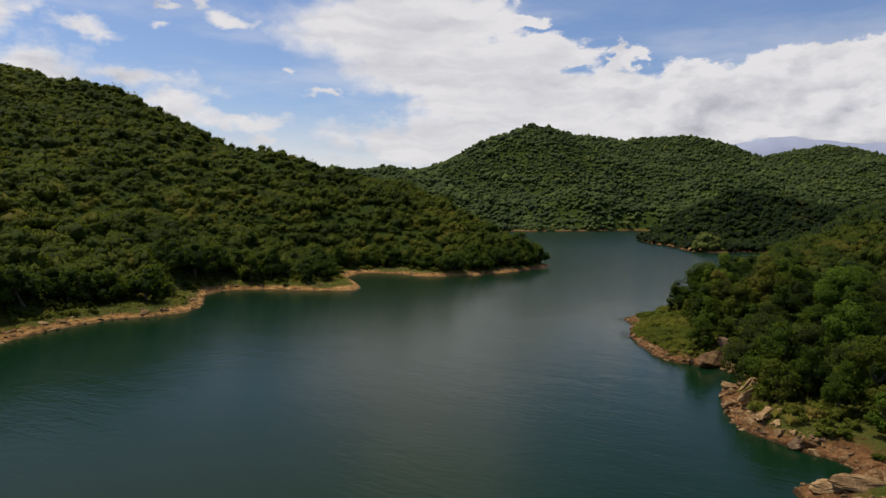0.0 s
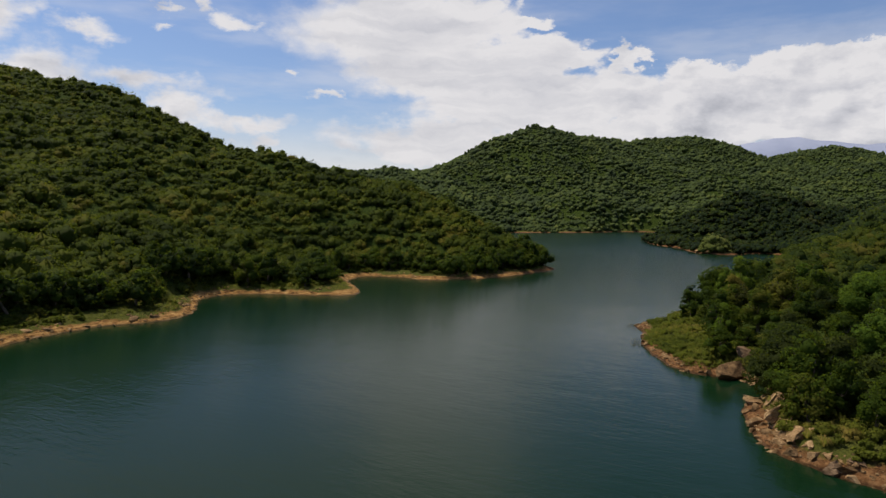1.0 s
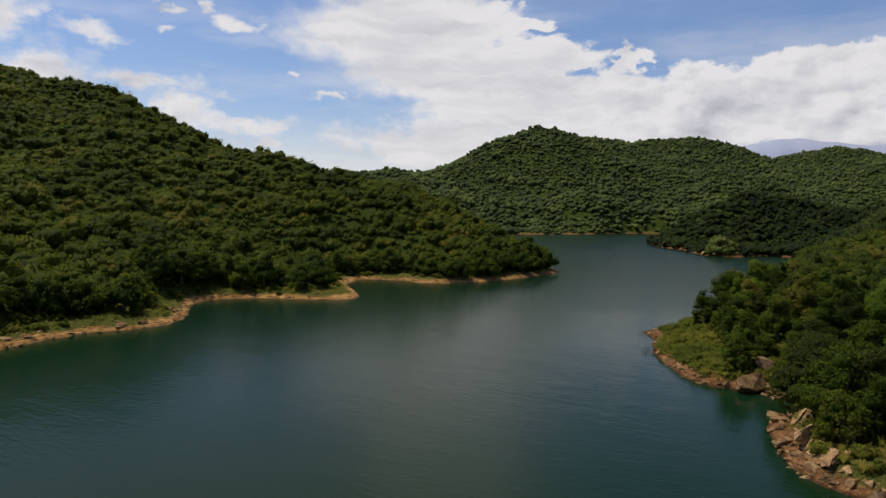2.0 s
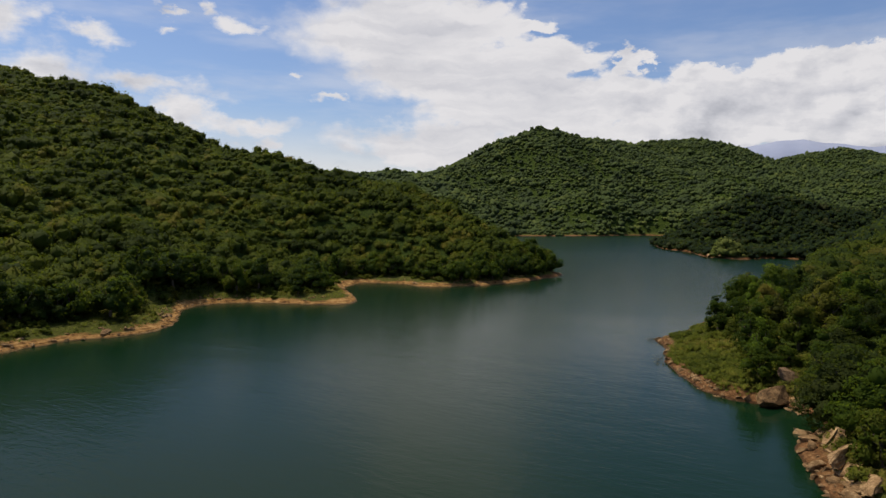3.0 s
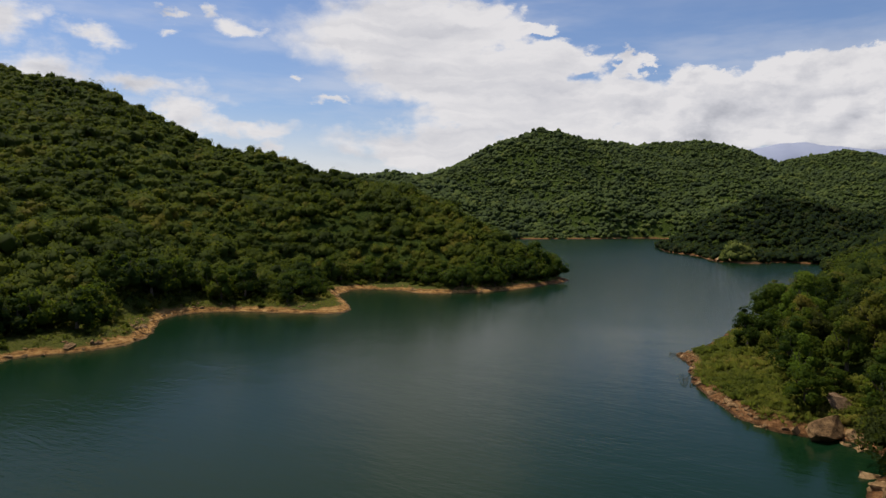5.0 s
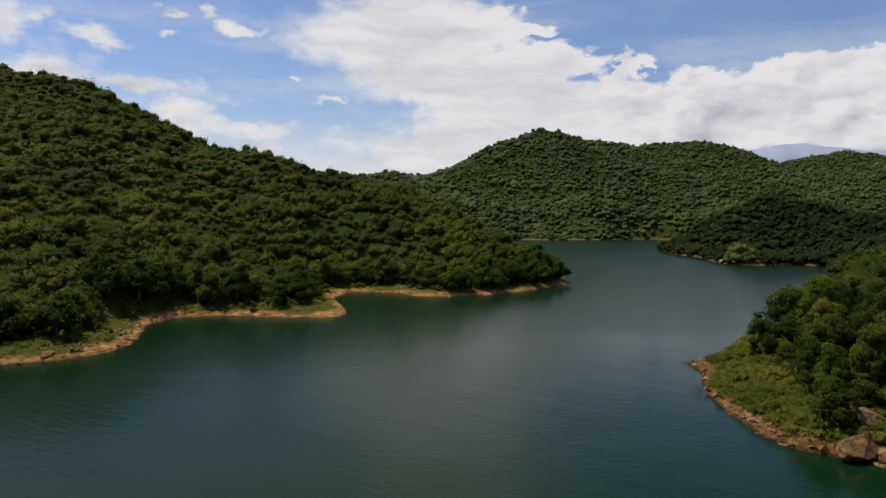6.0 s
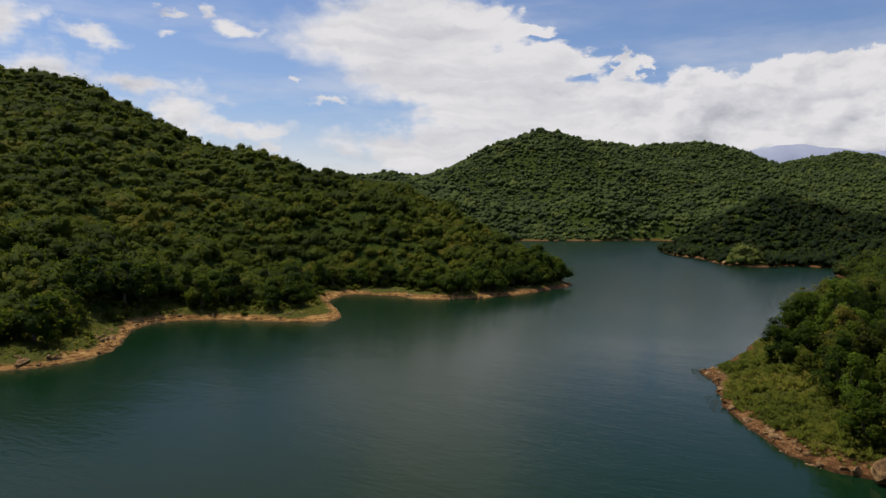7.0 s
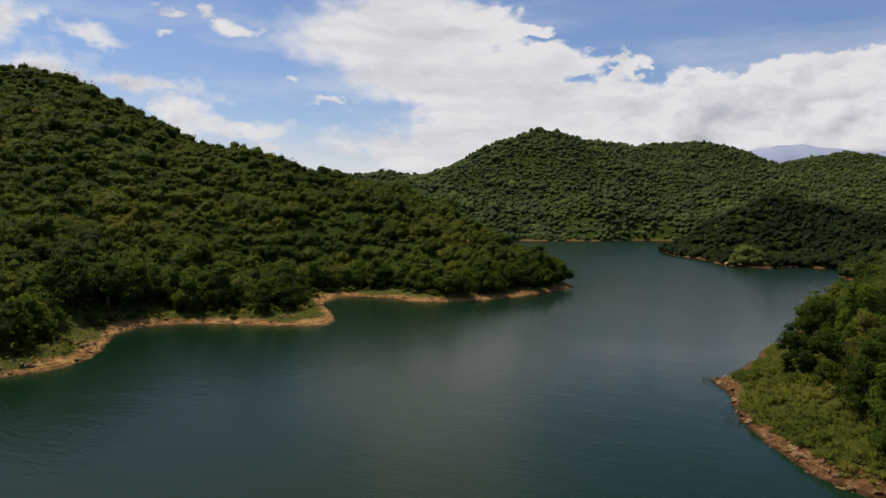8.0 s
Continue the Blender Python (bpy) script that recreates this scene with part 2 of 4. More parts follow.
GROUND, N = material("earth")
geo = N.n("ShaderNodeNewGeometry")
pos = geo.outputs["Position"]
sp = N.n("ShaderNodeSeparateXYZ")
N.put(pos, sp.inputs[0])
big, small, fine = N.noise(pos, 0.09, 5, 0.6), N.noise(pos, 0.7, 6, 0.65), N.noise(pos, 3.5, 5, 0.7)
layers = N.noise(N.v("MULTIPLY", pos, (0.25, 0.25, 4.0)), 1.0, 4, 0.6)
clay = N.ramp(N.m("ADD", N.m("MULTIPLY", small, 0.55), N.m("MULTIPLY", layers, 0.45)), (0.38, (0.065, 0.031, 0.012)), (0.5, (0.30, 0.155, 0.050)), (0.66, (0.57, 0.35, 0.135)))
red_soil = N.ramp(N.m("ADD", N.m("MULTIPLY", small, 0.6), N.m("MULTIPLY", fine, 0.4)), (0.36, (0.040, 0.019, 0.009)), (0.52, (0.150, 0.070, 0.030)), (0.68, (0.34, 0.18, 0.085)))
clay = N.mix(N.span(sp.outputs[0], 20.0, 34.0, 0.0, 0.85), clay, red_soil)
grassy = N.ramp(fine, (0.3, (0.034, 0.042, 0.009)), (0.7, (0.125, 0.125, 0.024)))
litter = N.ramp(N.m("ADD", N.m("MULTIPLY", small, 0.5), N.m("MULTIPLY", fine, 0.5)), (0.38, (0.014, 0.024, 0.004)), (0.52, (0.036, 0.054, 0.008)), (0.66, (0.070, 0.088, 0.012)))
edge = N.m("ADD", sp.outputs[2], N.m("ADD", N.m("MULTIPLY", N.m("SUBTRACT", big, 0.5), 2.6), N.m("MULTIPLY", N.m("SUBTRACT", small, 0.5), 1.4)))
col = N.mix(N.span(edge, 0.9, 1.4, 0, 1, True), clay, grassy)
col = N.mix(N.span(edge, 2.6, 4.2, 0, 1, True), col, litter)
wet = N.span(N.m("ADD", sp.outputs[2], N.m("MULTIPLY", N.m("SUBTRACT", small, 0.5), 0.25)), 0.12, 0.32, 0.45, 1.0, True)
dark = N.n("ShaderNodeVectorMath", operation="SCALE")
N.put(col, dark.inputs[0])
N.put(wet, dark.inputs["Scale"])
finish(N, dark.outputs[0], N.span(wet, 0.45, 1.0, 0.45, 0.92), N.m("ADD", small, N.m("MULTIPLY", fine, 0.6)), 1.0, 0.6, spec=0.05)


def stone_material(name, dark, mid, light):
    mat, N = material(name)
    geo = N.n("ShaderNodeNewGeometry")
    pos = geo.outputs["Position"]
    rnd = N.n("ShaderNodeObjectInfo").outputs["Random"]
    a, b = N.noise(pos, 0.8, 6, 0.65), N.noise(N.v("MULTIPLY", pos, (1, 1, 3)), 3.0, 6, 0.7)
    v = N.m("ADD", N.m("ADD", N.m("MULTIPLY", a, 0.6), N.m("MULTIPLY", b, 0.4)), N.m("MULTIPLY", N.m("SUBTRACT", rnd, 0.5), 0.14))
    finish(N, N.ramp(v, (0.32, dark), (0.5, mid), (0.7, light)), 0.85, N.m("ADD", a, N.m("MULTIPLY", b, 0.5)), 0.8, 0.25, spec=0.1)
    return mat


STONE = stone_material("granite", (0.050, 0.029, 0.014), (0.22, 0.130, 0.058), (0.50, 0.335, 0.17))
DARKSTONE = stone_material("weathered_granite", (0.04, 0.024, 0.013), (0.13, 0.080, 0.044), (0.27, 0.175, 0.10))

WATER, N = material("lake_water")
geo = N.n("ShaderNodeNewGeometry")
pos = geo.outputs["Position"]
turned = N.n("ShaderNodeMapping")
turned.inputs["Rotation"].default_value = (0, 0, radians(33))
N.put(pos, turned.inputs[0])
wind = N.v("MULTIPLY", turned.outputs[0], (0.34, 1.0, 1.0))
r1, r2, r3 = N.noise(wind, 1.2, 3, 0.6, 0.3), N.noise(wind, 0.18, 3, 0.5), N.noise(pos, 0.012, 3, 0.5)
gust = N.span(r3, 0.35, 0.65, 0.45, 1.0)
sy = N.n("ShaderNodeSeparateXYZ")
N.put(pos, sy.inputs[0])
calm = N.span(sy.outputs[1], 140.0, 420.0, 0.068, 0.075)     # sheltered water towards the inlet
lee = N.span(N.m("ADD", sy.outputs[0], N.m("MULTIPLY", N.m("SUBTRACT", r3, 0.5), 24.0)), 14.0, 40.0, 1.0, 0.75, True)
lee = N.m("MAXIMUM", lee, N.span(sy.outputs[1], 150.0, 210.0, 0.0, 1.0))     # stiller under the near wood
hgt = N.m("MULTIPLY", N.m("MULTIPLY", N.m("ADD", N.m("MULTIPLY", r1, calm), N.m("MULTIPLY", r2, 0.10)), gust), lee)
col = N.ramp(N.noise(pos, 0.006, 3, 0.5), (0.35, (0.0030, 0.0160, 0.0058)), (0.65, (0.0046, 0.0195, 0.0070)))
wb = finish(N, col, N.m("MULTIPLY", N.span(sy.outputs[1], 120.0, 450.0, 0.15, 0.24), N.span(lee, 0.75, 1.0, 0.8, 1.0)), hgt, 1.0, 1.0, spec=0.5)
wb.inputs["IOR"].default_value = 1.175

# bluish base colour carries the haze in front of the mountain
MOUNTAIN, N = material("hazy_slopes")
geo = N.n("ShaderNodeNewGeometry")
finish(N, N.ramp(N.noise(geo.outputs["Position"], 0.004, 5, 0.6), (0.3, (0.25, 0.28, 0.38)), (0.7, (0.31, 0.34, 0.44))), 0.95)


# ---------------------------------------------------------------- plan of the lake and the land
LEFT_SHORE = [
    (-140, -420), (-128, -200), (-112, 0), (-97, 90), (-89, 129), (-86, 144), (-80, 157), (-70, 165.5), (-66.8, 172), (-67.2, 179), (-71, 189), (-74, 198),
    (-73, 207), (-66, 214.5), (-50.5, 215.5), (-36, 216), (-30, 220), (-32, 231), (-37, 248), (-38.3, 262), (-34.5, 272),
    (-20, 270.5), (-11, 264), (1, 266.5), (13, 272.5), (30, 290.5), (44.5, 309.5), (48.6, 325), (38, 352), (8, 420), (-22, 520), (10, 650),
]
FAR_SHORE = [
    (60, 735), (96, 753), (122, 766), (162, 786), (210, 822), (251, 829), (278, 770), (240, 690), (186, 628), (176, 609), (166, 560),
    (164.5, 536), (170, 498), (166, 470), (164, 452), (169, 445), (180, 436), (190, 442), (205, 452), (226, 440), (240, 418), (222, 402),
]
RIGHT_SHORE = [
    (200, 396), (184, 353), (161, 318), (143, 290), (101, 242), (82, 213), (69.5, 200), (62, 188), (52, 175), (47, 170.5), (46.8, 163.5),
    (43.5, 154), (41.5, 145), (41.3, 137), (41.5, 130), (43.5, 124), (48, 120.5), (51.5, 119), (51.8, 112), (46.2, 107), (43, 101), (41, 95), (39.6, 88.5),
    (41, 83), (43.5, 79), (46.2, 75), (45, 71.5), (37, 68.5), (36.8, 64), (46, 56), (58, 35), (72, 0), (90, -150), (110, -420),
]
# crest lines of the hills: x, y, height of the ground
RIDGES = [
    (0.36, 10, 12, [(-520, 520, 124), (-380, 455, 117), (-288, 425, 108), (-236, 415, 97), (-214, 410, 94), (-195, 407, 80), (-171, 403, 65), (-149, 394, 54), (-135, 390, 53), (-115, 387, 57.5), (-92, 384, 55), (-72, 380, 47), (-50, 375, 39),
                (-30, 365, 36), (1, 345, 26), (21, 337, 18.5), (36, 331, 11), (44, 327, 4)]),
    (0.40, 10, 0, [(-214, 410, 92), (-158, 301, 52), (-134, 257, 34), (-113, 227, 16), (-98, 208, 8)]),
    (0.40, 10, 0, [(-288, 425, 109), (-240, 320, 84), (-205, 240, 56), (-185, 150, 34), (-185, 60, 26), (-200, -300, 20)]),
    (0.31, 25, 40, [(-420, 780, 85), (-151, 800, 68), (-78, 950, 77), (-31, 1000, 76), (30, 1080, 101), (90, 1150, 140), (116, 1168, 150), (134, 1178, 163), (152, 1187, 162), (172, 1203, 155), (193, 1220, 153), (277, 1300, 165),
                (346, 1350, 155), (393, 1400, 172), (511, 1450, 182), (590, 1450, 172), (669, 1430, 143), (789, 1400, 168), (898, 1380, 144), (1200, 1350, 150)]),
    (0.45, 8, 10, [(176, 606, 0), (186, 588, 9), (212, 575, 26), (231, 562, 36), (245, 556, 39), (263, 556, 34), (291, 561, 28), (330, 575, 25), (420, 620, 34), (560, 720, 50)]),
    (0.34, 8, 0, [(60, 172, 1.5), (72, 180, 5), (108, 215, 10.5), (144, 240, 15.5), (197, 300, 28), (240, 345, 32), (320, 400, 36), (460, 480, 45)]),
    (0.34, 8, 0, [(72, 180, 5), (80, 140, 8), (84, 105, 9), (85, 75, 9.5), (98, 40, 12), (140, -100, 20), (160, -400, 22)]),
    (0.34, 8, 0, [(190, 385, 3), (222, 384, 15), (320, 400, 36)]),
]
rng = np.random.default_rng(7)
LATTICE = rng.random((256, 256))


def vnoise(x, y, size, shift=0):
    """Smooth value noise, -0.5 to 0.5, with lumps of the given size."""
    x, y = np.asarray(x, float) / size + 31.7 * shift + 4096, np.asarray(y, float) / size + 17.3 * shift + 4096
    i, j = np.floor(x).astype(int), np.floor(y).astype(int)
    u, v = x - i, y - j
    u, v = u * u * (3 - 2 * u), v * v * (3 - 2 * v)
    a, b = LATTICE[i % 256, j % 256], LATTICE[(i + 1) % 256, j % 256]
    c, d = LATTICE[i % 256, (j + 1) % 256], LATTICE[(i + 1) % 256, (j + 1) % 256]
    return (a * (1 - u) + b * u) * (1 - v) + (c * (1 - u) + d * u) * v - 0.5


def rounded(points, steps=5):
    """A curve through the corner points of a closed outline."""
    p = np.array(points, float)
    a, b, c, d = np.roll(p, 1, 0), p, np.roll(p, -1, 0), np.roll(p, -2, 0)
    out = []
    for k in range(steps):
        t = k / steps
        out.append(0.5 * (2 * b + (c - a) * t + (2 * a - 5 * b + 4 * c - d) * t * t + (3 * b - a - 3 * c + d) * t ** 3))
    return np.stack(out, 1).reshape(-1, 2)


SHORE = rounded(LEFT_SHORE + FAR_SHORE + RIGHT_SHORE)


def inland(x, y):
    """Metres from the shoreline, positive on land, negative on the lake."""
    x, y = np.asarray(x, float), np.asarray(y, float)
    best, odd = np.full(x.shape, 1e9), np.zeros(x.shape, bool)
    for (ax, ay), (bx, by) in zip(SHORE, np.roll(SHORE, -1, 0)):
        dx, dy = bx - ax, by - ay
        t = np.clip(((x - ax) * dx + (y - ay) * dy) / (dx * dx + dy * dy + 1e-9), 0, 1)
        best = np.minimum(best, (x - ax - t * dx) ** 2 + (y - ay - t * dy) ** 2)
        if ay != by:
            odd ^= ((ay > y) != (by > y)) & (x < ax + (y - ay) * dx / (by - ay))
    best = np.sqrt(best)
    return np.where(odd, -best, best)


def crest(x, y):
    """The height that the hills would have without the lake."""
    x, y = np.asarray(x, float), np.asarray(y, float)
    total = np.full(x.shape, -200.0)
    for slope, soft, gully, line in RIDGES:
        best, top, weight = np.full(x.shape, 1e9), np.zeros(x.shape), np.zeros(x.shape)
        for (ax, ay, az_), (bx, by, bz) in zip(line, line[1:]):
            dx, dy = bx - ax, by - ay
            t = np.clip(((x - ax) * dx + (y - ay) * dy) / (dx * dx + dy * dy), 0, 1)
            r2 = (x - ax - t * dx) ** 2 + (y - ay - t * dy) ** 2
            w = 1.0 / (r2 + 4.0) ** 3
            top, weight, best = top + w * (az_ + t * (bz - az_)), weight + w, np.minimum(best, r2)
        level = top / weight - slope * (np.sqrt(best + soft * soft) - soft)
        if gully:
            cut = np.abs(vnoise(x, y, gully * 5, 31)) * 1.4 + np.abs(vnoise(x, y, gully * 2, 32)) * 0.6
            level = level - gully * (cut - 0.25) * np.clip(np.sqrt(best) / (gully * 4) - 0.15, 0, 1)
        k = 6.0
        total = np.maximum(total, level) + np.maximum(k - np.abs(total - level), 0) ** 2 / (4 * k)
    return total


def ground_height(x, y):
    x, y = np.asarray(x, float), np.asarray(y, float)
    raw = inland(x, y)
    near = np.clip(1 - np.hypot(x - 20, y - 190) / 500, 0.0, 1)
    d = raw + (2.2 * vnoise(x, y, 7, 1) + 1.1 * vnoise(x, y, 2.6, 2)) * near + 3 * vnoise(x, y, 30, 3) * (1 - near)
    far = np.clip((np.hypot(x, y) - 300) / 500, 0, 1)
    bank = 1.5 * (1 - np.exp(-np.maximum(d, 0) / 3.0)) + 0.09 * np.clip(d, 0, 14)
    bank = bank + 0.45 * vnoise(x, y, 3.1, 4) * np.clip(d / 3, 0, 1) * near
    rise = 0.85 * np.maximum(d - 4.5, 0)
    hills = np.maximum(crest(x, y) - 1, 0) + (vnoise(x, y, 60, 5) * 5 - 1 + vnoise(x, y, 160, 6) * 14 * far) * np.clip(d / 60, 0, 1)
    k = 7.0
    h = np.minimum(rise, hills) - np.maximum(k - np.abs(rise - hills), 0) ** 2 / (4 * k)
    land = bank + np.maximum(h, 0)
    return np.where(d > 0, land, np.maximum(-9.0, 0.35 * d))


# ---------------------------------------------------------------- mesh helpers
def mesh_from(name, verts, tris, mats, tint=None, smooth=False, clump=None):
    me = bpy.data.meshes.new(name)
    verts, tris = np.asarray(verts, np.float32), np.asarray(tris, np.int32)
    n, w = tris.shape
    me.vertices.add(len(verts))
    me.vertices.foreach_set("co", verts.ravel())
    me.loops.add(n * w)
    me.loops.foreach_set("vertex_index", tris.ravel())
    me.polygons.add(n)
    me.polygons.foreach_set("loop_start", np.arange(n, dtype=np.int32) * w)
    for m in mats if isinstance(mats, (list, tuple)) else [mats]:
        me.materials.append(m)
    me.polygons.foreach_set("use_smooth", np.full(n, smooth))
    if tint is not None:
        me.attributes.new("tint", "FLOAT", "POINT").data.foreach_set("value", np.asarray(tint, np.float32))
    if clump is not None:
        me.attributes.new("clump_normal", "FLOAT_VECTOR", "POINT").data.foreach_set("vector", np.asarray(clump, np.float32).ravel())
    me.update(calc_edges=True)
    return me


def part(name, me, parent, label=""):
    """One mesh object under a thing."""
    ob = new(name, me)
    ob.parent = parent
    return tagged(ob, label)


def ball(level):
    bm = bmesh.new()
    bmesh.ops.create_icosphere(bm, subdivisions=level, radius=1.0)
    v = np.array([p.co[:] for p in bm.verts])
    f = np.array([[q.index for q in p.verts] for p in bm.faces])
    bm.free()
    return v, f


BALL1, BALL2, BALL3, BALL4 = ball(1), ball(2), ball(3), ball(4)


def unit(a):
    return a / np.maximum(np.linalg.norm(a, axis=-1, keepdims=True), 1e-9)


def sprays(r, at, normal, size, droop=0.25, loose=0.75):
    """Folded leaf sprays, two triangles each, at the given places, with the normals by which they are lit."""
    n = len(at)
    nrm = unit(normal + r.normal(0, loose, (n, 3)))
    t1 = unit(np.cross(nrm, r.normal(0, 1, (n, 3))))
    t2 = np.cross(nrm, t1)
    ln = (size * r.uniform(0.55, 1.35, n))[:, None]
    wd = ln * r.uniform(0.5, 0.85, n)[:, None]
    fold = ln * r.uniform(-0.05, droop, n)[:, None]
    a, c = at - t1 * ln * 0.5, at + t1 * ln * 0.5 - nrm * fold
    b, d = at + t2 * wd * 0.5 - nrm * fold * 0.6, at - t2 * wd * 0.5 - nrm * fold * 0.6
    v = np.stack([a, b, c, d], 1).reshape(-1, 3)
    k = np.arange(n)[:, None] * 4
    f = np.concatenate([k + np.array([[0, 1, 2]]), k + np.array([[0, 2, 3]])], 0)
    facing = nrm * np.sign((nrm * normal).sum(1, keepdims=True))
    return v, f, np.repeat(unit(unit(normal) * 0.62 + facing * 0.38), 4, 0)


def crown(seed, radius, tall, base, lobes, leaves, size, core=BALL1, shrink=0.86, small=0.0, hang=0.45, squash=0.82, clumps=5, calm=0.0):
    """A crown of leaf sprays on clumps that grow over uneven lobes: radius and height of the crown, and the height at which it begins."""
    r = np.random.default_rng(seed)
    ang = r.uniform(0, 2 * np.pi) + np.arange(lobes) * 2.4 + r.normal(0, 0.25, lobes)
    out = np.sqrt((np.arange(lobes) + 0.3) / lobes) * r.uniform(0.55, 0.76, lobes)
    cx, cy = np.cos(ang) * out * radius, np.sin(ang) * out * radius
    lr = radius * r.uniform(0.32, 0.54, lobes) * (1 - small)
    top = 1 - 0.75 * (out ** 2) + r.uniform(-0.2, 0.2, lobes)
    drop = np.where(out > 0.35, r.uniform(1.0 - hang, 1.0, lobes), 1.0)
    cz = base + np.maximum((tall * top - lr * 0.8) * drop, lr * 0.55)
    cen = np.stack([cx, cy, cz], 1)
    sq = np.array([1.0, 1.0, squash])
    up = np.array([0.0, 0.0, 1.0])
    vs, fs, ns, off = [], [], [], 0
    for i in range(lobes):
        v, f = core
        bump = 1 + 0.2 * r.normal(0, 1, len(v)).clip(-1.4, 1.4)[:, None]
        vs.append(v * bump * lr[i] * shrink * 0.86 * sq + cen[i])
        fs.append(f + off)
        ns.append(unit(v + 0.2 * up))
        off += len(v)
    # clumps, on the upper and outer side of each lobe
    m = lobes * clumps
    own = np.repeat(np.arange(lobes), clumps)
    cd = unit(r.normal(0, 1, (m, 3)) + 0.55 * up + 0.5 * unit(cen[own] - np.array([0, 0, base + tall * 0.3])))
    cr = lr[own] * r.uniform(0.34, 0.6, m)
    cc = cen[own] + cd * (lr[own] * r.uniform(0.55, 0.8, m))[:, None] * sq
    cc, cr, cd = np.concatenate([cc, cen]), np.concatenate([cr, lr * 0.88]), np.concatenate([cd, unit(cen - np.array([0, 0, base + tall * 0.3]))])
    weight = cr ** 2 * np.repeat([1.0, 0.45], [m, lobes])
    share = r.choice(m + lobes, leaves * 3, p=weight / weight.sum())
    dirs = unit(r.normal(0, 1, (leaves * 3, 3)) + 0.5 * up + 0.6 * cd[share])
    at = cc[share] + dirs * (cr[share] * r.uniform(0.8, 1.25, leaves * 3))[:, None] * np.array([1.0, 1.0, 0.85])
    gap = np.linalg.norm(at[:, None, :] - cc[None], axis=2) / cr[None]
    gap[np.arange(len(at)), share] = 9
    keep = gap.min(1) > 0.72
    at, dirs, share = at[keep][:leaves], dirs[keep][:leaves], share[keep][:leaves]
    v, f, n = sprays(r, at, dirs * 0.6 + cd[share] * 0.35 + 0.25 * up, size)
    return np.concatenate(vs + [v]), np.concatenate(fs + [f + off]), unit(np.concatenate(ns + [n]) + calm * up)


def trunk(seed, tall, spread, radius):
    """A leaning tapered trunk that parts into limbs."""
    r = np.random.default_rng(seed + 900)
    vs, fs, off = [], [], 0

    def limb(points, radii):
        nonlocal off
        ring = 7
        for p, q in zip(points, radii):
            a = np.arange(ring) * 2 * np.pi / ring
            vs.append(np.stack([p[0] + np.cos(a) * q, p[1] + np.sin(a) * q, np.full(ring, p[2])], 1))
        for k in range(len(points) - 1):
            for s in range(ring):
                a, b = off + k * ring + s, off + k * ring + (s + 1) % ring
                fs.append((a, b, b + ring))
                fs.append((a, b + ring, a + ring))
        off += ring * len(points)

    lean = r.normal(0, 0.05, 2) * tall
    fork = tall * 0.42
    limb([(0, 0, -1.2), (0, 0, 0.15), (lean[0] * 0.5, lean[1] * 0.5, fork * 0.5), (lean[0], lean[1], fork)], [radius * 1.7, radius * 1.2, radius, radius * 0.8])
    for k in range(5):
        a = k * 1.26 + r.uniform(-0.3, 0.3)
        e = np.array([lean[0] + math.cos(a) * spread * 0.55, lean[1] + math.sin(a) * spread * 0.55, tall * r.uniform(0.72, 0.86)])
        s = np.array([lean[0], lean[1], fork * r.uniform(0.82, 1.0)])
        limb([s, s * 0.55 + e * 0.45 + np.array([0, 0, -0.05 * tall]), e], [radius * 0.6, radius * 0.38, radius * 0.12])
    return np.concatenate(vs), np.array(fs)


def scatter(n, x0, x1, y0, y1, space, seed):
    """Random places in a rectangle, no two nearer than the space between them."""
    r = np.random.default_rng(seed)
    taken, out = {}, []
    for x, y, in zip(r.uniform(x0, x1, n), r.uniform(y0, y1, n)):
        i, j = int(x // space), int(y // space)
        if any((x - a) ** 2 + (y - b) ** 2 < space * space for u in (i - 1, i, i + 1) for v in (j - 1, j, j + 1) for a, b in taken.get((u, v), ())):
            continue
        taken.setdefault((i, j), []).append((x, y))
        out.append((x, y))
    return np.array(out).reshape(-1, 2)


def plant_all(name, protos, spots, sizes, mat, seed, label, category, smooth=True):
    """Joins copies of the prototypes at all the spots into one object."""
    r = np.random.default_rng(seed)
    pick = r.integers(0, len(protos), len(spots))
    vs, fs, ts, ns, off = [], [], [], [], 0
    for k, (pv, pf, *pn) in enumerate(protos):
        sel = spots[pick == k]
        m = len(sel)
        if not m:
            continue
        a = r.uniform(0, 2 * np.pi, m)
        s = sizes[pick == k]
        c, sn = np.cos(a)[:, None], np.sin(a)[:, None]
        x, y, z = pv[:, 0][None], pv[:, 1][None], pv[:, 2][None]
        sx = s[:, None] * r.uniform(0.85, 1.15, m)[:, None]
        v = np.stack([(x * c - y * sn) * sx + sel[:, 0:1], (x * sn + y * c) * sx + sel[:, 1:2], z * s[:, None] * r.uniform(0.8, 1.2, m)[:, None] + sel[:, 2:3]], 2)
        vs.append(v.reshape(-1, 3))
        fs.append((pf[None] + (np.arange(m) * len(pv))[:, None, None] + off).reshape(-1, 3))
        ts.append(np.repeat(r.random(m), len(pv)))
        if pn:
            px, py, pz = pn[0].T[:, None, :]
            ns.append(np.stack([px * c - py * sn, px * sn + py * c, np.broadcast_to(pz, (m, len(pv)))], 2).reshape(-1, 3))
        off += m * len(pv)
    me = mesh_from(name, np.concatenate(vs), np.concatenate(fs), mat, np.concatenate(ts), smooth, np.concatenate(ns) if ns else None)
    return tagged(new(name, me), label, category, kind="stuff")


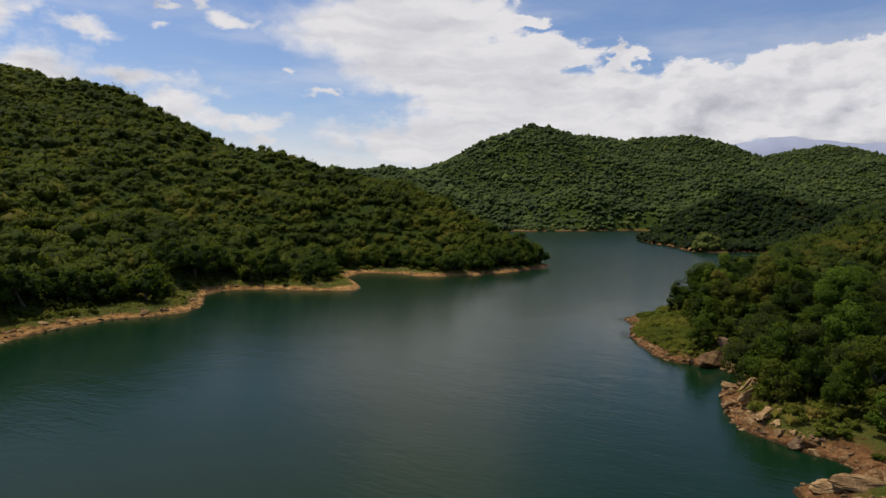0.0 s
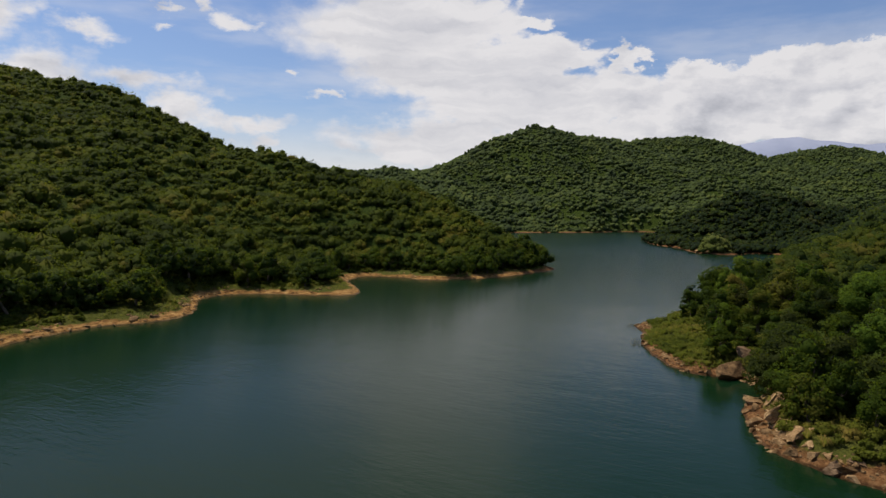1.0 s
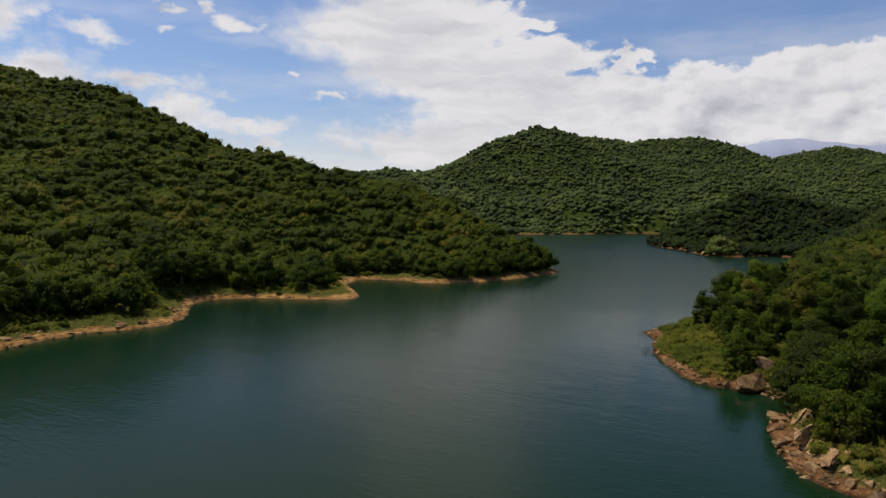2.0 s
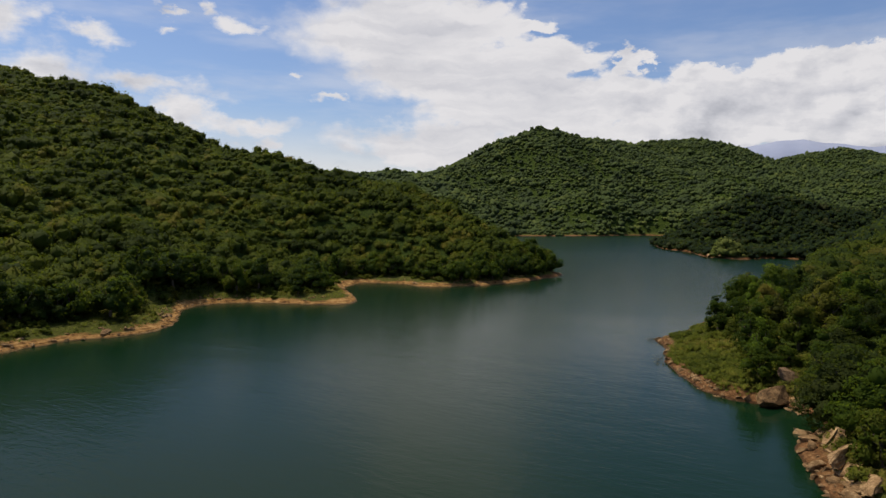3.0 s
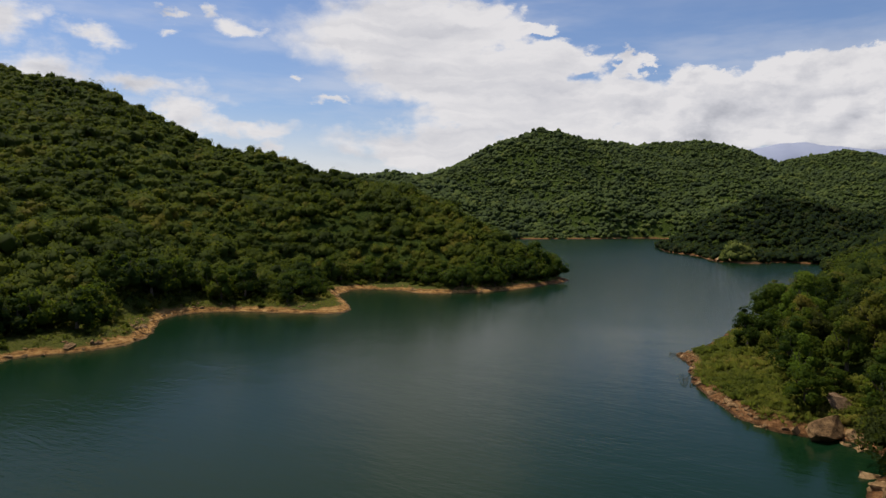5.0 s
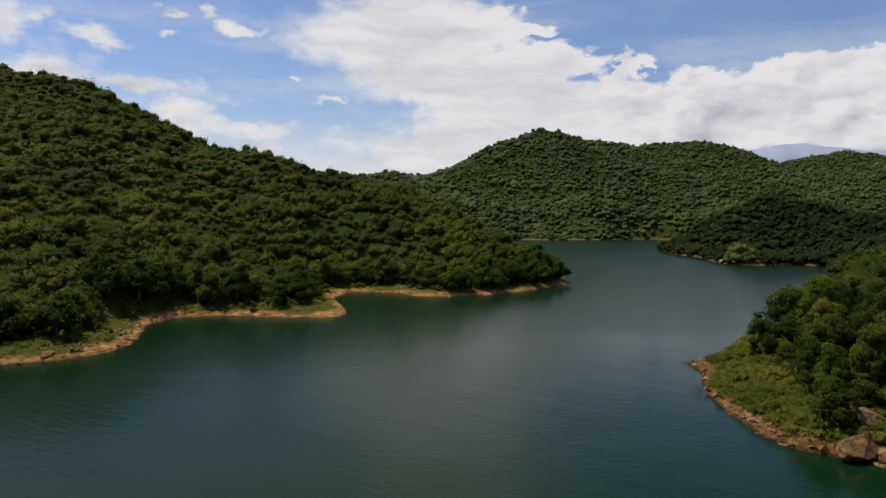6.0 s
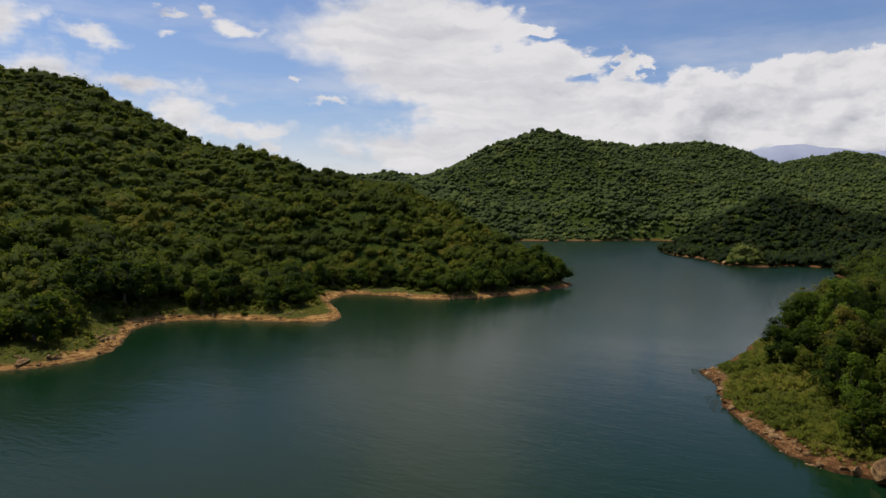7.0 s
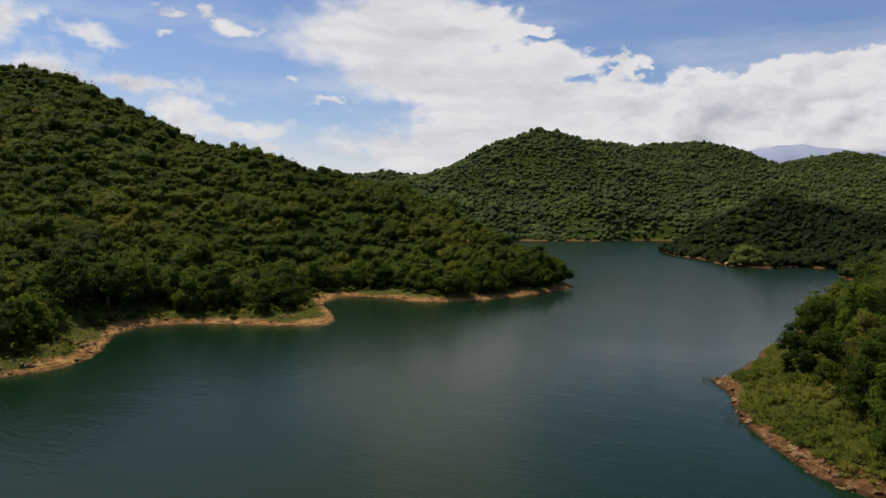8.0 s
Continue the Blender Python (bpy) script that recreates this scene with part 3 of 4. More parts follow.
# ---------------------------------------------------------------- ground, water, distance
def steps_of(*runs):
    out = [runs[0][0]]
    for a, b, s in runs:
        n = max(1, round((b - a) / s))
        out += list(a + (b - a) * (np.arange(n) + 1) / n)
    return np.array(out)


gx = steps_of((-2600, -700, 190), (-700, -300, 25), (-300, -100, 8), (-100, 30, 1.7), (30, 110, 1.2), (110, 260, 4.5), (260, 900, 16), (900, 2600, 120))
gy = steps_of((-1200, -450, 150), (-450, 30, 24), (30, 55, 5), (55, 215, 1.2), (215, 335, 1.8), (335, 640, 6), (640, 900, 8), (900, 1600, 18), (1600, 4600, 300))
X, Y = np.meshgrid(gx, gy, indexing="ij")
Z = ground_height(X, Y)
nx, ny = X.shape
idx = np.arange(nx * ny).reshape(nx, ny)
quads = np.stack([idx[:-1, :-1], idx[1:, :-1], idx[1:, 1:], idx[:-1, 1:]], 2).reshape(-1, 4)
ground = new("ground", mesh_from("ground", np.stack([X, Y, Z], 2).reshape(-1, 3), quads, GROUND, smooth=True))
tagged(ground, "sandy clay lake shore rising into dark wooded earth hills", "ground", kind="structure")

wx, wy = steps_of((-500, 500, 25)), steps_of((-450, 900, 25))
WX, WY = np.meshgrid(wx, wy, indexing="ij")
widx = np.arange(WX.size).reshape(WX.shape)
wq = np.stack([widx[:-1, :-1], widx[1:, :-1], widx[1:, 1:], widx[:-1, 1:]], 2).reshape(-1, 4)
water = new("water", mesh_from("water", np.stack([WX, WY, np.zeros_like(WX)], 2).reshape(-1, 3), wq, WATER, smooth=True))
tagged(water, "dark green lake water with fine wind ripples", "water", kind="structure")

mx = np.linspace(900, 3100, 90)
prof = 416 + 40 * np.exp(-((mx - 1930) / 210) ** 2) - 210 * np.exp(-((mx - 1050) / 380) ** 2) + 22 * vnoise(mx, mx * 0, 110, 8) + 8 * vnoise(mx, mx * 0, 40, 7)
rows_ = [np.stack([mx, np.full(90, 3300.0 + k * 130), prof * (k / 4) ** 0.9 + (8 * vnoise(mx, mx * 0 + k * 50, 70, 9) if k < 4 else 0)], 1) for k in range(5)]
rows_.append(np.stack([mx, np.full(90, 4300.0), np.zeros(90)], 1))
mv = np.concatenate(rows_)
mi = np.arange(len(mv)).reshape(6, 90)
mq = np.stack([mi[:-1, :-1], mi[:-1, 1:], mi[1:, 1:], mi[1:, :-1]], 2).reshape(-1, 4)
tagged(new("distant_mountain", mesh_from("distant_mountain", mv, mq, MOUNTAIN, smooth=True)), "hazy blue mountain range far behind the hills", "mountain", kind="structure")


def spots_on(places, sink=0.3):
    return np.column_stack([places, ground_height(places[:, 0], places[:, 1]) - sink])


def seen_side(p):
    """Inside the wedge of land that lies ahead."""
    return (p[:, 1] > 30) & (np.abs(p[:, 0]) < 40 + p[:, 1] * 0.8)


# ---------------------------------------------------------------- woods
# wooded slope across the water
p = scatter(40000, -330, 56, 100, 450, 3.9, 11)
d = inland(p[:, 0], p[:, 1])
edge_in = np.where(p[:, 0] > 12, 4.0, 6.5) + 5 * vnoise(p[:, 0], p[:, 1], 14, 12) + np.where((p[:, 0] < -62) & (p[:, 1] < 200), 4, 0) + np.where(np.hypot(p[:, 0] + 37, p[:, 1] - 224) < 11, 4, 0)
ok = seen_side(p) & (d > edge_in) & (p[:, 1] < 420 + 0.2 * np.abs(p[:, 0] + 100)) & (p[:, 0] > -0.74 * p[:, 1] - 20)
ok &= ~((p[:, 0] > 25) & (p[:, 1] < 260))
p, d = p[ok], d[ok]
r = np.random.default_rng(21)
first_row = (d < 16) & (p[:, 1] < 330)
protos_mid = [crown(40 + k, (4.3, 3.7, 4.9)[k % 3], (4.1, 5.0, 3.8)[k % 3], 0.4, (9, 7, 10)[k % 3], 330, 0.48, squash=1.0, clumps=6, shrink=0.92, calm=0.6) for k in range(9)]
protos_up = [crown(240 + k, (4.5, 3.9, 5.1)[k % 3], (3.9, 4.7, 3.6)[k % 3], 0.2, (7, 5, 8)[k % 3], 165, 0.62, squash=1.0, clumps=5, shrink=0.98, calm=0.8) for k in range(9)]
size = np.where(r.random(len(p)) < 0.8, r.uniform(0.55, 1.0, len(p)), r.uniform(1.05, 1.55, len(p))) * (1 + 0.4 * vnoise(p[:, 0], p[:, 1], 25, 14))
size = np.clip(size, 0.6, np.where(inland(p[:, 0], p[:, 1]) > 75, 1.3, 1.35))
lower_slope = ~first_row & (d < 75)
upper_slope = ~first_row & (d >= 75)
plant_all("woodland", protos_mid, spots_on(p[lower_slope], 1.0), size[lower_slope], LEAF_WOOD, 31, "dense green broadleaf forest on the slope above the lake", "forest")
plant_all("hill_woodland", protos_up, spots_on(p[upper_slope], 1.3), size[upper_slope], LEAF_WOOD, 32, "dense green broadleaf forest covering the high hillside", "forest")
SHORE_TREES = p[first_row]

# dark wooded hill by the inlet; cloud shadow is put into the leaves' colour
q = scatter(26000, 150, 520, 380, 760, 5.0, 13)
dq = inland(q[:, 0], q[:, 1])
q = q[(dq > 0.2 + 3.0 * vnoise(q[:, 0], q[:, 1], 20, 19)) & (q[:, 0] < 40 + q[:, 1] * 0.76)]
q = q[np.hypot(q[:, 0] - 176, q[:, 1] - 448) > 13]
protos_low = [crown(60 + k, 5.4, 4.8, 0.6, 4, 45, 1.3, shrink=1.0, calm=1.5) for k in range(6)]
plant_all("dark_woodland", protos_low, spots_on(q, 0.6), np.random.default_rng(5).uniform(0.75, 1.3, len(q)), LEAF_DARK, 33, "forest on the low hill by the inlet, leaves darkened for cloud shadow", "forest")

# far hills
q = scatter(120000, -200, 1120, 640, 1500, 5.7, 15)
dq = inland(q[:, 0], q[:, 1])
wedge = (dq > 3 + 7 * vnoise(q[:, 0], q[:, 1], 40, 20)) & (q[:, 0] < 30 + q[:, 1] * 0.71) & (q[:, 0] > -0.2 * q[:, 1]) & ~((q[:, 1] < 760) & (q[:, 0] > 150))
wedge &= (q[:, 1] < 1150 + 0.75 * np.clip(q[:, 0], 0, 600))
lift = ground_height(q[:, 0], q[:, 1])
bearing = q[:, 0] / q[:, 1]
wedge &= (bearing > 0.03) | (lift > np.where(bearing > -0.03, 20, 40))     # lower down, the near hill stands in front
q = q[wedge]
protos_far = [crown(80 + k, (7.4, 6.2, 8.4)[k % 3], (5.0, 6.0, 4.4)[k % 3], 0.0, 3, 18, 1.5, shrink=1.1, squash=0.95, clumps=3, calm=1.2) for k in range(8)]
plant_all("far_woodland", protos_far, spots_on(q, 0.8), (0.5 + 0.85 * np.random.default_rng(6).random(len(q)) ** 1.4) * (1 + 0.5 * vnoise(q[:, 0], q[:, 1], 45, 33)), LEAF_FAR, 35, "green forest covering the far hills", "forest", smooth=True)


# single trees near the shores
def tree_kind(seed, radius, tall, base, lobes, leaves, size, core=BALL1, mat=LEAF_NEAR, small=0.0, shrink=0.86):
    root = new("tree")
    root.empty_display_size = 0.5
    v, f, n = crown(seed, radius, tall, base, lobes, leaves, size, core, shrink, small, 0.8)
    part("crown", mesh_from("crown", v, f, mat, smooth=True, clump=n), root)
    v, f = trunk(seed, base + tall, radius, 0.11 + radius * 0.045)
    part("trunk", mesh_from("trunk", v, f, BARK, smooth=True), root, "brown tapering trunk with spreading limbs")
    return root


def plant(kinds, spots, sizes, seed, label, category, group):
    """Sets copies of the kinds at the spots; the kinds themselves take the first ones."""
    r = np.random.default_rng(seed)
    for k, (s, z) in enumerate(zip(spots, sizes)):
        kind = kinds[k % len(kinds)]
        m = pose(s[0], s[1], s[2], r.uniform(-4, 4), r.uniform(-4, 4), r.uniform(0, 360))
        if k < len(kinds):
            ob = kind
            ob.matrix_basis = m
        else:
            ob = copy_thing(kind, m)
        ob.scale = (z * r.uniform(0.88, 1.12), z * r.uniform(0.88, 1.12), z * r.uniform(0.85, 1.15))
        tagged(ob, label, category, group)


kinds = [tree_kind(140 + k, (3.6, 4.2, 3.2)[k % 3], (5.0, 5.6, 6.2)[k % 3], 0.9, 11, 620, 0.52) for k in range(6)]
sz = np.random.default_rng(41).uniform(0.75, 1.25, len(SHORE_TREES)) * np.where((SHORE_TREES[:, 0] < -58) & (SHORE_TREES[:, 1] < 215), 1.25, 1.08)
plant(kinds, spots_on(SHORE_TREES, 0.2), sz, 43, "green broadleaf tree at the forest edge above the clay shore", "tree", "trees along the wooded shore")

# the near headland
LANDMARKS = [  # x, y, crown radius, crown height, clear trunk, leaf material, label
    (51.5, 106.5, 6.6, 9.0, 1.0, LEAF_OLIVE, "large olive-green tree leaning over the rocky shore"),
    (53.5, 98.0, 4.4, 8.0, 1.0, LEAF_OLIVE, "dense olive-green tree above the slanting rock ledge"),
    (57.5, 87.0, 4.6, 7.5, 1.2, LEAF_NEAR, "leafy green tree behind the boulders on the bank"),
    (53.5, 78.5, 2.3, 4.2, 0.6, LEAF_FRESH, "small bright green tree above the stony cove"),
    (68.0, 177.5, 4.6, 6.6, 0.9, LEAF_NEAR, "tall rounded green tree at the headland's water side"),
    (57.5, 164.0, 2.8, 5.6, 0.4, LEAF_NEAR, "bushy dark green tree at the edge of the grass"),
    (61.5, 151.0, 3.4, 7.0, 0.8, LEAF_NEAR, "dense green tree at the edge of the grassy point"),
    (65.0, 158.5, 3.4, 7.4, 1.2, LEAF_GOLD, "tree with dull yellow flowering crown in the headland wood"),
    (61.5, 138.0, 3.8, 7.0, 0.8, LEAF_NEAR, "dense leafy green tree beside the leaning slab of rock"),
    (58.5, 117.0, 4.0, 7.5, 0.6, LEAF_NEAR, "leafy green tree behind the large shore boulder"),
    (64.0, 104.0, 4.6, 7.5, 1.4, LEAF_FRESH, "bright yellow-green tree in the headland wood"),
    (76.0, 126.0, 6.0, 6.4, 3.0, LEAF_FRESH, "broad flat-topped bright green tree in the headland wood"),
    (167.0, 321.0, 6.0, 11.0, 1.0, LEAF_OLIVE, "large dark green tree at the tip of the second headland"),
    (151.5, 294.0, 5.0, 9.5, 0.6, LEAF_NEAR, "rounded green tree standing at the water side of the second headland"),
    (160.0, 306.0, 5.4, 10.0, 0.8, LEAF_OLIVE, "dark green tree on the shore of the second headland"),
    (178.0, 334.0, 5.6, 10.0, 1.0, LEAF_OLIVE, "dark green tree on the shore of the second headland"),
    (190.0, 362.0, 5.0, 8.0, 1.0, LEAF_FRESH, "light green tree above the cove's clay bank"),
    (69.0, 93.0, 3.4, 6.0, 1.4, LEAF_GOLD, "tree with yellowish brown crown in the headland wood"),
]
for k, (x, y, rad, tall, base, mat, label) in enumerate(LANDMARKS):
    ob = tree_kind(800 + k, rad, tall, base, int(12 + rad * 1.6), int(140 * rad * rad) + 500, 0.36, BALL2, mat, 0.12, 0.7)
    z = float(ground_height(np.array([x]), np.array([y]))[0])
    ob.matrix_basis = pose(x, y, z - 0.2, 0, 0, 40 * k)
    tagged(ob, label, "tree", "trees on the rocky headland")

p = scatter(14000, 44, 330, 45, 420, 4.4, 17)
d = inland(p[:, 0], p[:, 1])
grassy = np.where((p[:, 1] > 133) & (p[:, 1] < 172) & (p[:, 0] < 75), 5.0, 0)
ok = (d > np.where(p[:, 1] > 215, 3.0, 7.5) + grassy + 4 * vnoise(p[:, 0], p[:, 1], 12, 18)) & (p[:, 0] < 30 + p[:, 1] * 0.8) & (p[:, 1] < 420)
for x, y, rad, *_ in LANDMARKS:
    ok &= np.hypot(p[:, 0] - x, p[:, 1] - y) > rad * 0.8
p = p[ok]
near = (p[:, 1] < 195) & (p[:, 0] < 56 + 0.22 * p[:, 1])
kinds = [tree_kind(170 + k, (3.4, 4.2, 3.0, 4.6, 3.8, 3.2)[k], (5.0, 5.8, 6.2, 5.2, 6.8, 4.6)[k], (0.9, 1.4, 1.0, 1.6, 1.2, 0.7)[k], (16, 18, 15, 20, 18, 15)[k], (1900, 2400, 1800, 2600, 2300, 1800)[k], 0.36,
                   BALL1, (LEAF_NEAR, LEAF_NEAR, LEAF_FRESH, LEAF_OLIVE, LEAF_NEAR, LEAF_NEAR)[k], 0.12, 0.72) for k in range(6)]
sz = np.random.default_rng(51).uniform(0.7, 1.15, near.sum())
plant(kinds, spots_on(p[near], 0.2), sz, 53, "leafy green broadleaf tree on the rocky headland", "tree", "trees on the rocky headland")
rest = p[~near]
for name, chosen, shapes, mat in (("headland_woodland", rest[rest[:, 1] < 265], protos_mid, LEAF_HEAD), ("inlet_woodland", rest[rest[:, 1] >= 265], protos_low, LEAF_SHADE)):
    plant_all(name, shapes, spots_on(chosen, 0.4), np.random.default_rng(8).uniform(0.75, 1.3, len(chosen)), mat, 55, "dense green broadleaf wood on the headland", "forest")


for k, (x, y, rad, tall) in enumerate([(174.5, 447, 8.6, 10.0), (180.0, 446, 6.0, 7.5), (169.5, 450, 5.0, 6.0)]):
    ob = tree_kind(860 + k, rad, tall, 0.0, 18, 700, 0.8, BALL1, LEAF_PALE, 0.1, 0.9)
    z = float(ground_height(np.array([x]), np.array([y]))[0])
    ob.matrix_basis = pose(x, y, max(z, 0.2) - 0.2, 0, 0, 70 * k)
    tagged(ob, "pale green tree on the rocky spit below the dark hill", "tree", "trees on the rocky spit")


# shrubs
def shrub_kind(seed, radius, tall, leaves, size):
    v, f, n = crown(seed, radius, tall, 0.0, 6, leaves, size, small=0.1, clumps=4)
    return new("shrub", mesh_from("shrub", v, f, LEAF_SHRUB, clump=n))


p = scatter(5000, 38, 75, 72, 205, 1.9, 71)
d = inland(p[:, 0], p[:, 1])
rocky = p[:, 1] < 124
keep = (d > np.where(rocky, 3.4, 2.0) + 2 * vnoise(p[:, 0], p[:, 1], 5, 22)) & (d < np.where(rocky, 11, 16)) & (vnoise(p[:, 0], p[:, 1], 6, 23) > np.where(rocky, -0.12, 0.0))
p, rocky = p[keep][:190], rocky[keep][:190]
kinds = [shrub_kind(300 + k, (1.2, 1.5, 0.9, 1.8)[k], (1.1, 1.5, 1.2, 1.3)[k], 320, 0.27) for k in range(4)]
sz = np.random.default_rng(72).uniform(0.5, 1.0, len(p)) * np.where(rocky, 1.4, 0.9)
plant(kinds, spots_on(p, 0.15), sz, 73, "low yellow-green shrub on the grassy bank", "shrub", "shrubs on the headland bank")

p = scatter(9000, -110, 50, 100, 330, 2.6, 75)
d = inland(p[:, 0], p[:, 1])
p = p[(d > 3.8 + 4 * vnoise(p[:, 0], p[:, 1], 9, 24)) & (d < 14) & (vnoise(p[:, 0], p[:, 1], 9, 25) > -0.25) & (np.hypot(p[:, 0] + 35, p[:, 1] - 222) > 9) & ~((p[:, 0] > 25) & (p[:, 1] < 260))][:130]
kinds = [shrub_kind(320 + k, (1.3, 1.7, 1.0)[k], (1.2, 1.6, 1.3)[k], 130, 0.42) for k in range(3)]
plant(kinds, spots_on(p, 0.15), np.random.default_rng(76).uniform(0.6, 1.2, len(p)), 77, "low green shrub above the clay bank", "shrub", "shrubs along the wooded shore")


# understory at the foot of the wood
understory = [crown(360 + k, (1.9, 1.5, 2.3)[k % 3], (1.9, 2.6, 1.8)[k % 3], 0.0, 5, 70, 0.5, small=0.05) for k in range(6)]
p = scatter(16000, -140, 56, 100, 335, 2.3, 78)
d = inland(p[:, 0], p[:, 1])
away = np.where((p[:, 0] < -62) & (p[:, 1] < 200), 9.0, np.where(np.hypot(p[:, 0] + 36, p[:, 1] - 222) < 12, 10.0, 5.0))
p = p[(d > away + 4 * vnoise(p[:, 0], p[:, 1], 11, 34)) & (d < 19) & ~((p[:, 0] > 25) & (p[:, 1] < 260))]
plant_all("understory", understory, spots_on(p, 0.2), np.random.default_rng(79).uniform(0.6, 1.2, len(p)), LEAF_WOOD, 80, "dark leafy understory at the foot of the forest", "undergrowth")


def tuft(seed, blades, tall, spread):
    """Upright blades in a clump."""
    r = np.random.default_rng(seed)
    a, b = r.uniform(0, 6.28, blades), r.uniform(0, 6.28, blades)
    base = np.stack([np.cos(a), np.sin(a), np.zeros(blades)], 1) * (spread * r.uniform(0, 0.5, blades))[:, None]
    side = np.stack([np.cos(b), np.sin(b), np.zeros(blades)], 1) * 0.035
    top = base * 1.0 + np.stack([np.cos(a), np.sin(a), np.zeros(blades)], 1) * (spread * r.uniform(0.1, 0.9, blades))[:, None]
    top[:, 2] = tall * r.uniform(0.5, 1.1, blades)
    v = np.stack([base - side, base + side, top], 1).reshape(-1, 3)
    return v, np.arange(blades * 3).reshape(-1, 3), unit(v * np.array([1.0, 1.0, 0.0]) + np.array([0.0, 0.0, 0.8]))


def tussock(seed, blades, tall, spread):
    """Long grass that arches outwards from one root."""
    r = np.random.default_rng(seed)
    a, reach = r.uniform(0, 6.28, blades), spread * r.uniform(0.35, 1.0, blades)
    out = np.stack([np.cos(a), np.sin(a), np.zeros(blades)], 1)
    side = np.stack([-np.sin(a), np.cos(a), np.zeros(blades)], 1) * (0.042 * r.uniform(0.6, 1.4, blades))[:, None]
    root, up = out * 0.12, np.array([0.0, 0.0, 1.0])
    bend = out * (reach * 0.55)[:, None] + up * (tall * r.uniform(0.6, 1.0, blades))[:, None]
    tip = out * reach[:, None] + up * (tall * r.uniform(0.3, 0.8, blades))[:, None]
    v = np.stack([root - side, root + side, bend + side * 1.3, bend - side * 1.3, tip], 1).reshape(-1, 3)
    k = np.arange(blades)[:, None] * 5
    f = np.concatenate([k + np.array([[0, 1, 2]]), k + np.array([[0, 2, 3]]), k + np.array([[3, 2, 4]])])
    return v, f, unit(v * np.array([1.0, 1.0, 0.0]) + np.array([0.0, 0.0, 0.8]))


# long grass on the grassy point and the banks
low_growth = [tussock(340 + k, (34, 40, 30)[k % 3], (0.95, 1.3, 0.75)[k % 3], (1.3, 1.6, 1.5)[k % 3]) for k in range(9)]
p = np.concatenate([scatter(26000, 38, 72, 122, 205, 0.66, 86), scatter(3000, 38, 66, 84, 122, 1.2, 90), scatter(9000, -110, -20, 100, 275, 1.5, 87)])
d = inland(p[:, 0], p[:, 1])
p = p[(d > np.where(p[:, 0] > 0, np.where(p[:, 1] > 126, 1.2, 2.6), 3.6) + 2.0 * vnoise(p[:, 0], p[:, 1], 5, 28)) & (d < 17) & (vnoise(p[:, 0], p[:, 1], 4, 29) > -0.3)]
p = p[(np.hypot(p[:, 0] + 36, p[:, 1] - 222) > 9)]
plant_all("undergrowth", low_growth, spots_on(p, 0.2), np.random.default_rng(88).uniform(0.45, 1.1, len(p)), GRASS, 89, "waist-high yellow-green undergrowth above the waterline", "undergrowth")


# grass on the banks
tufts = [tussock(400 + k, 9, 0.45, 0.6) for k in range(8)]
p = np.concatenate([scatter(9000, 38, 75, 118, 210, 0.8, 81), scatter(16000, -75, -25, 205, 260, 0.7, 82), scatter(16000, -105, -55, 100, 200, 0.9, 83)])
d = inland(p[:, 0], p[:, 1])
p = p[(d > np.where(p[:, 0] > 0, 1.6, 3.0) + 3 * vnoise(p[:, 0], p[:, 1], 6, 26)) & (d < 20)]
plant_all("grass", tufts, spots_on(p, 0.05), np.random.default_rng(84).uniform(0.5, 1.3, len(p)), GRASS, 85, "tufts of yellow-green grass on the bank", "grass")


# rocks
def rock(seed, sx, sy, sz, level=BALL4, worn=0.0):
    """A weathered block with flat broken faces and a rough skin; a worn one is rounder."""
    r = np.random.default_rng(seed)
    v, f = level
    v = v.copy()
    for n in unit(r.normal(0, 1, (13, 3))):
        over = v @ n - r.uniform(0.28 + 0.3 * worn, 0.6 + 0.3 * worn)
        v -= np.where(over > 0, over * (1 - 0.35 * worn), 0)[:, None] * n
    rough = vnoise(v[:, 0] + v[:, 2], v[:, 1] - v[:, 2], 0.34, seed) * 0.15 + vnoise(v[:, 0] - v[:, 2], v[:, 1] + v[:, 2], 0.13, seed + 1) * 0.11 * (1 - 0.6 * worn)
    v = v * (1.45 - 0.35 * worn) * (1 + rough)[:, None]
    return v * np.array([sx, sy, sz]), f


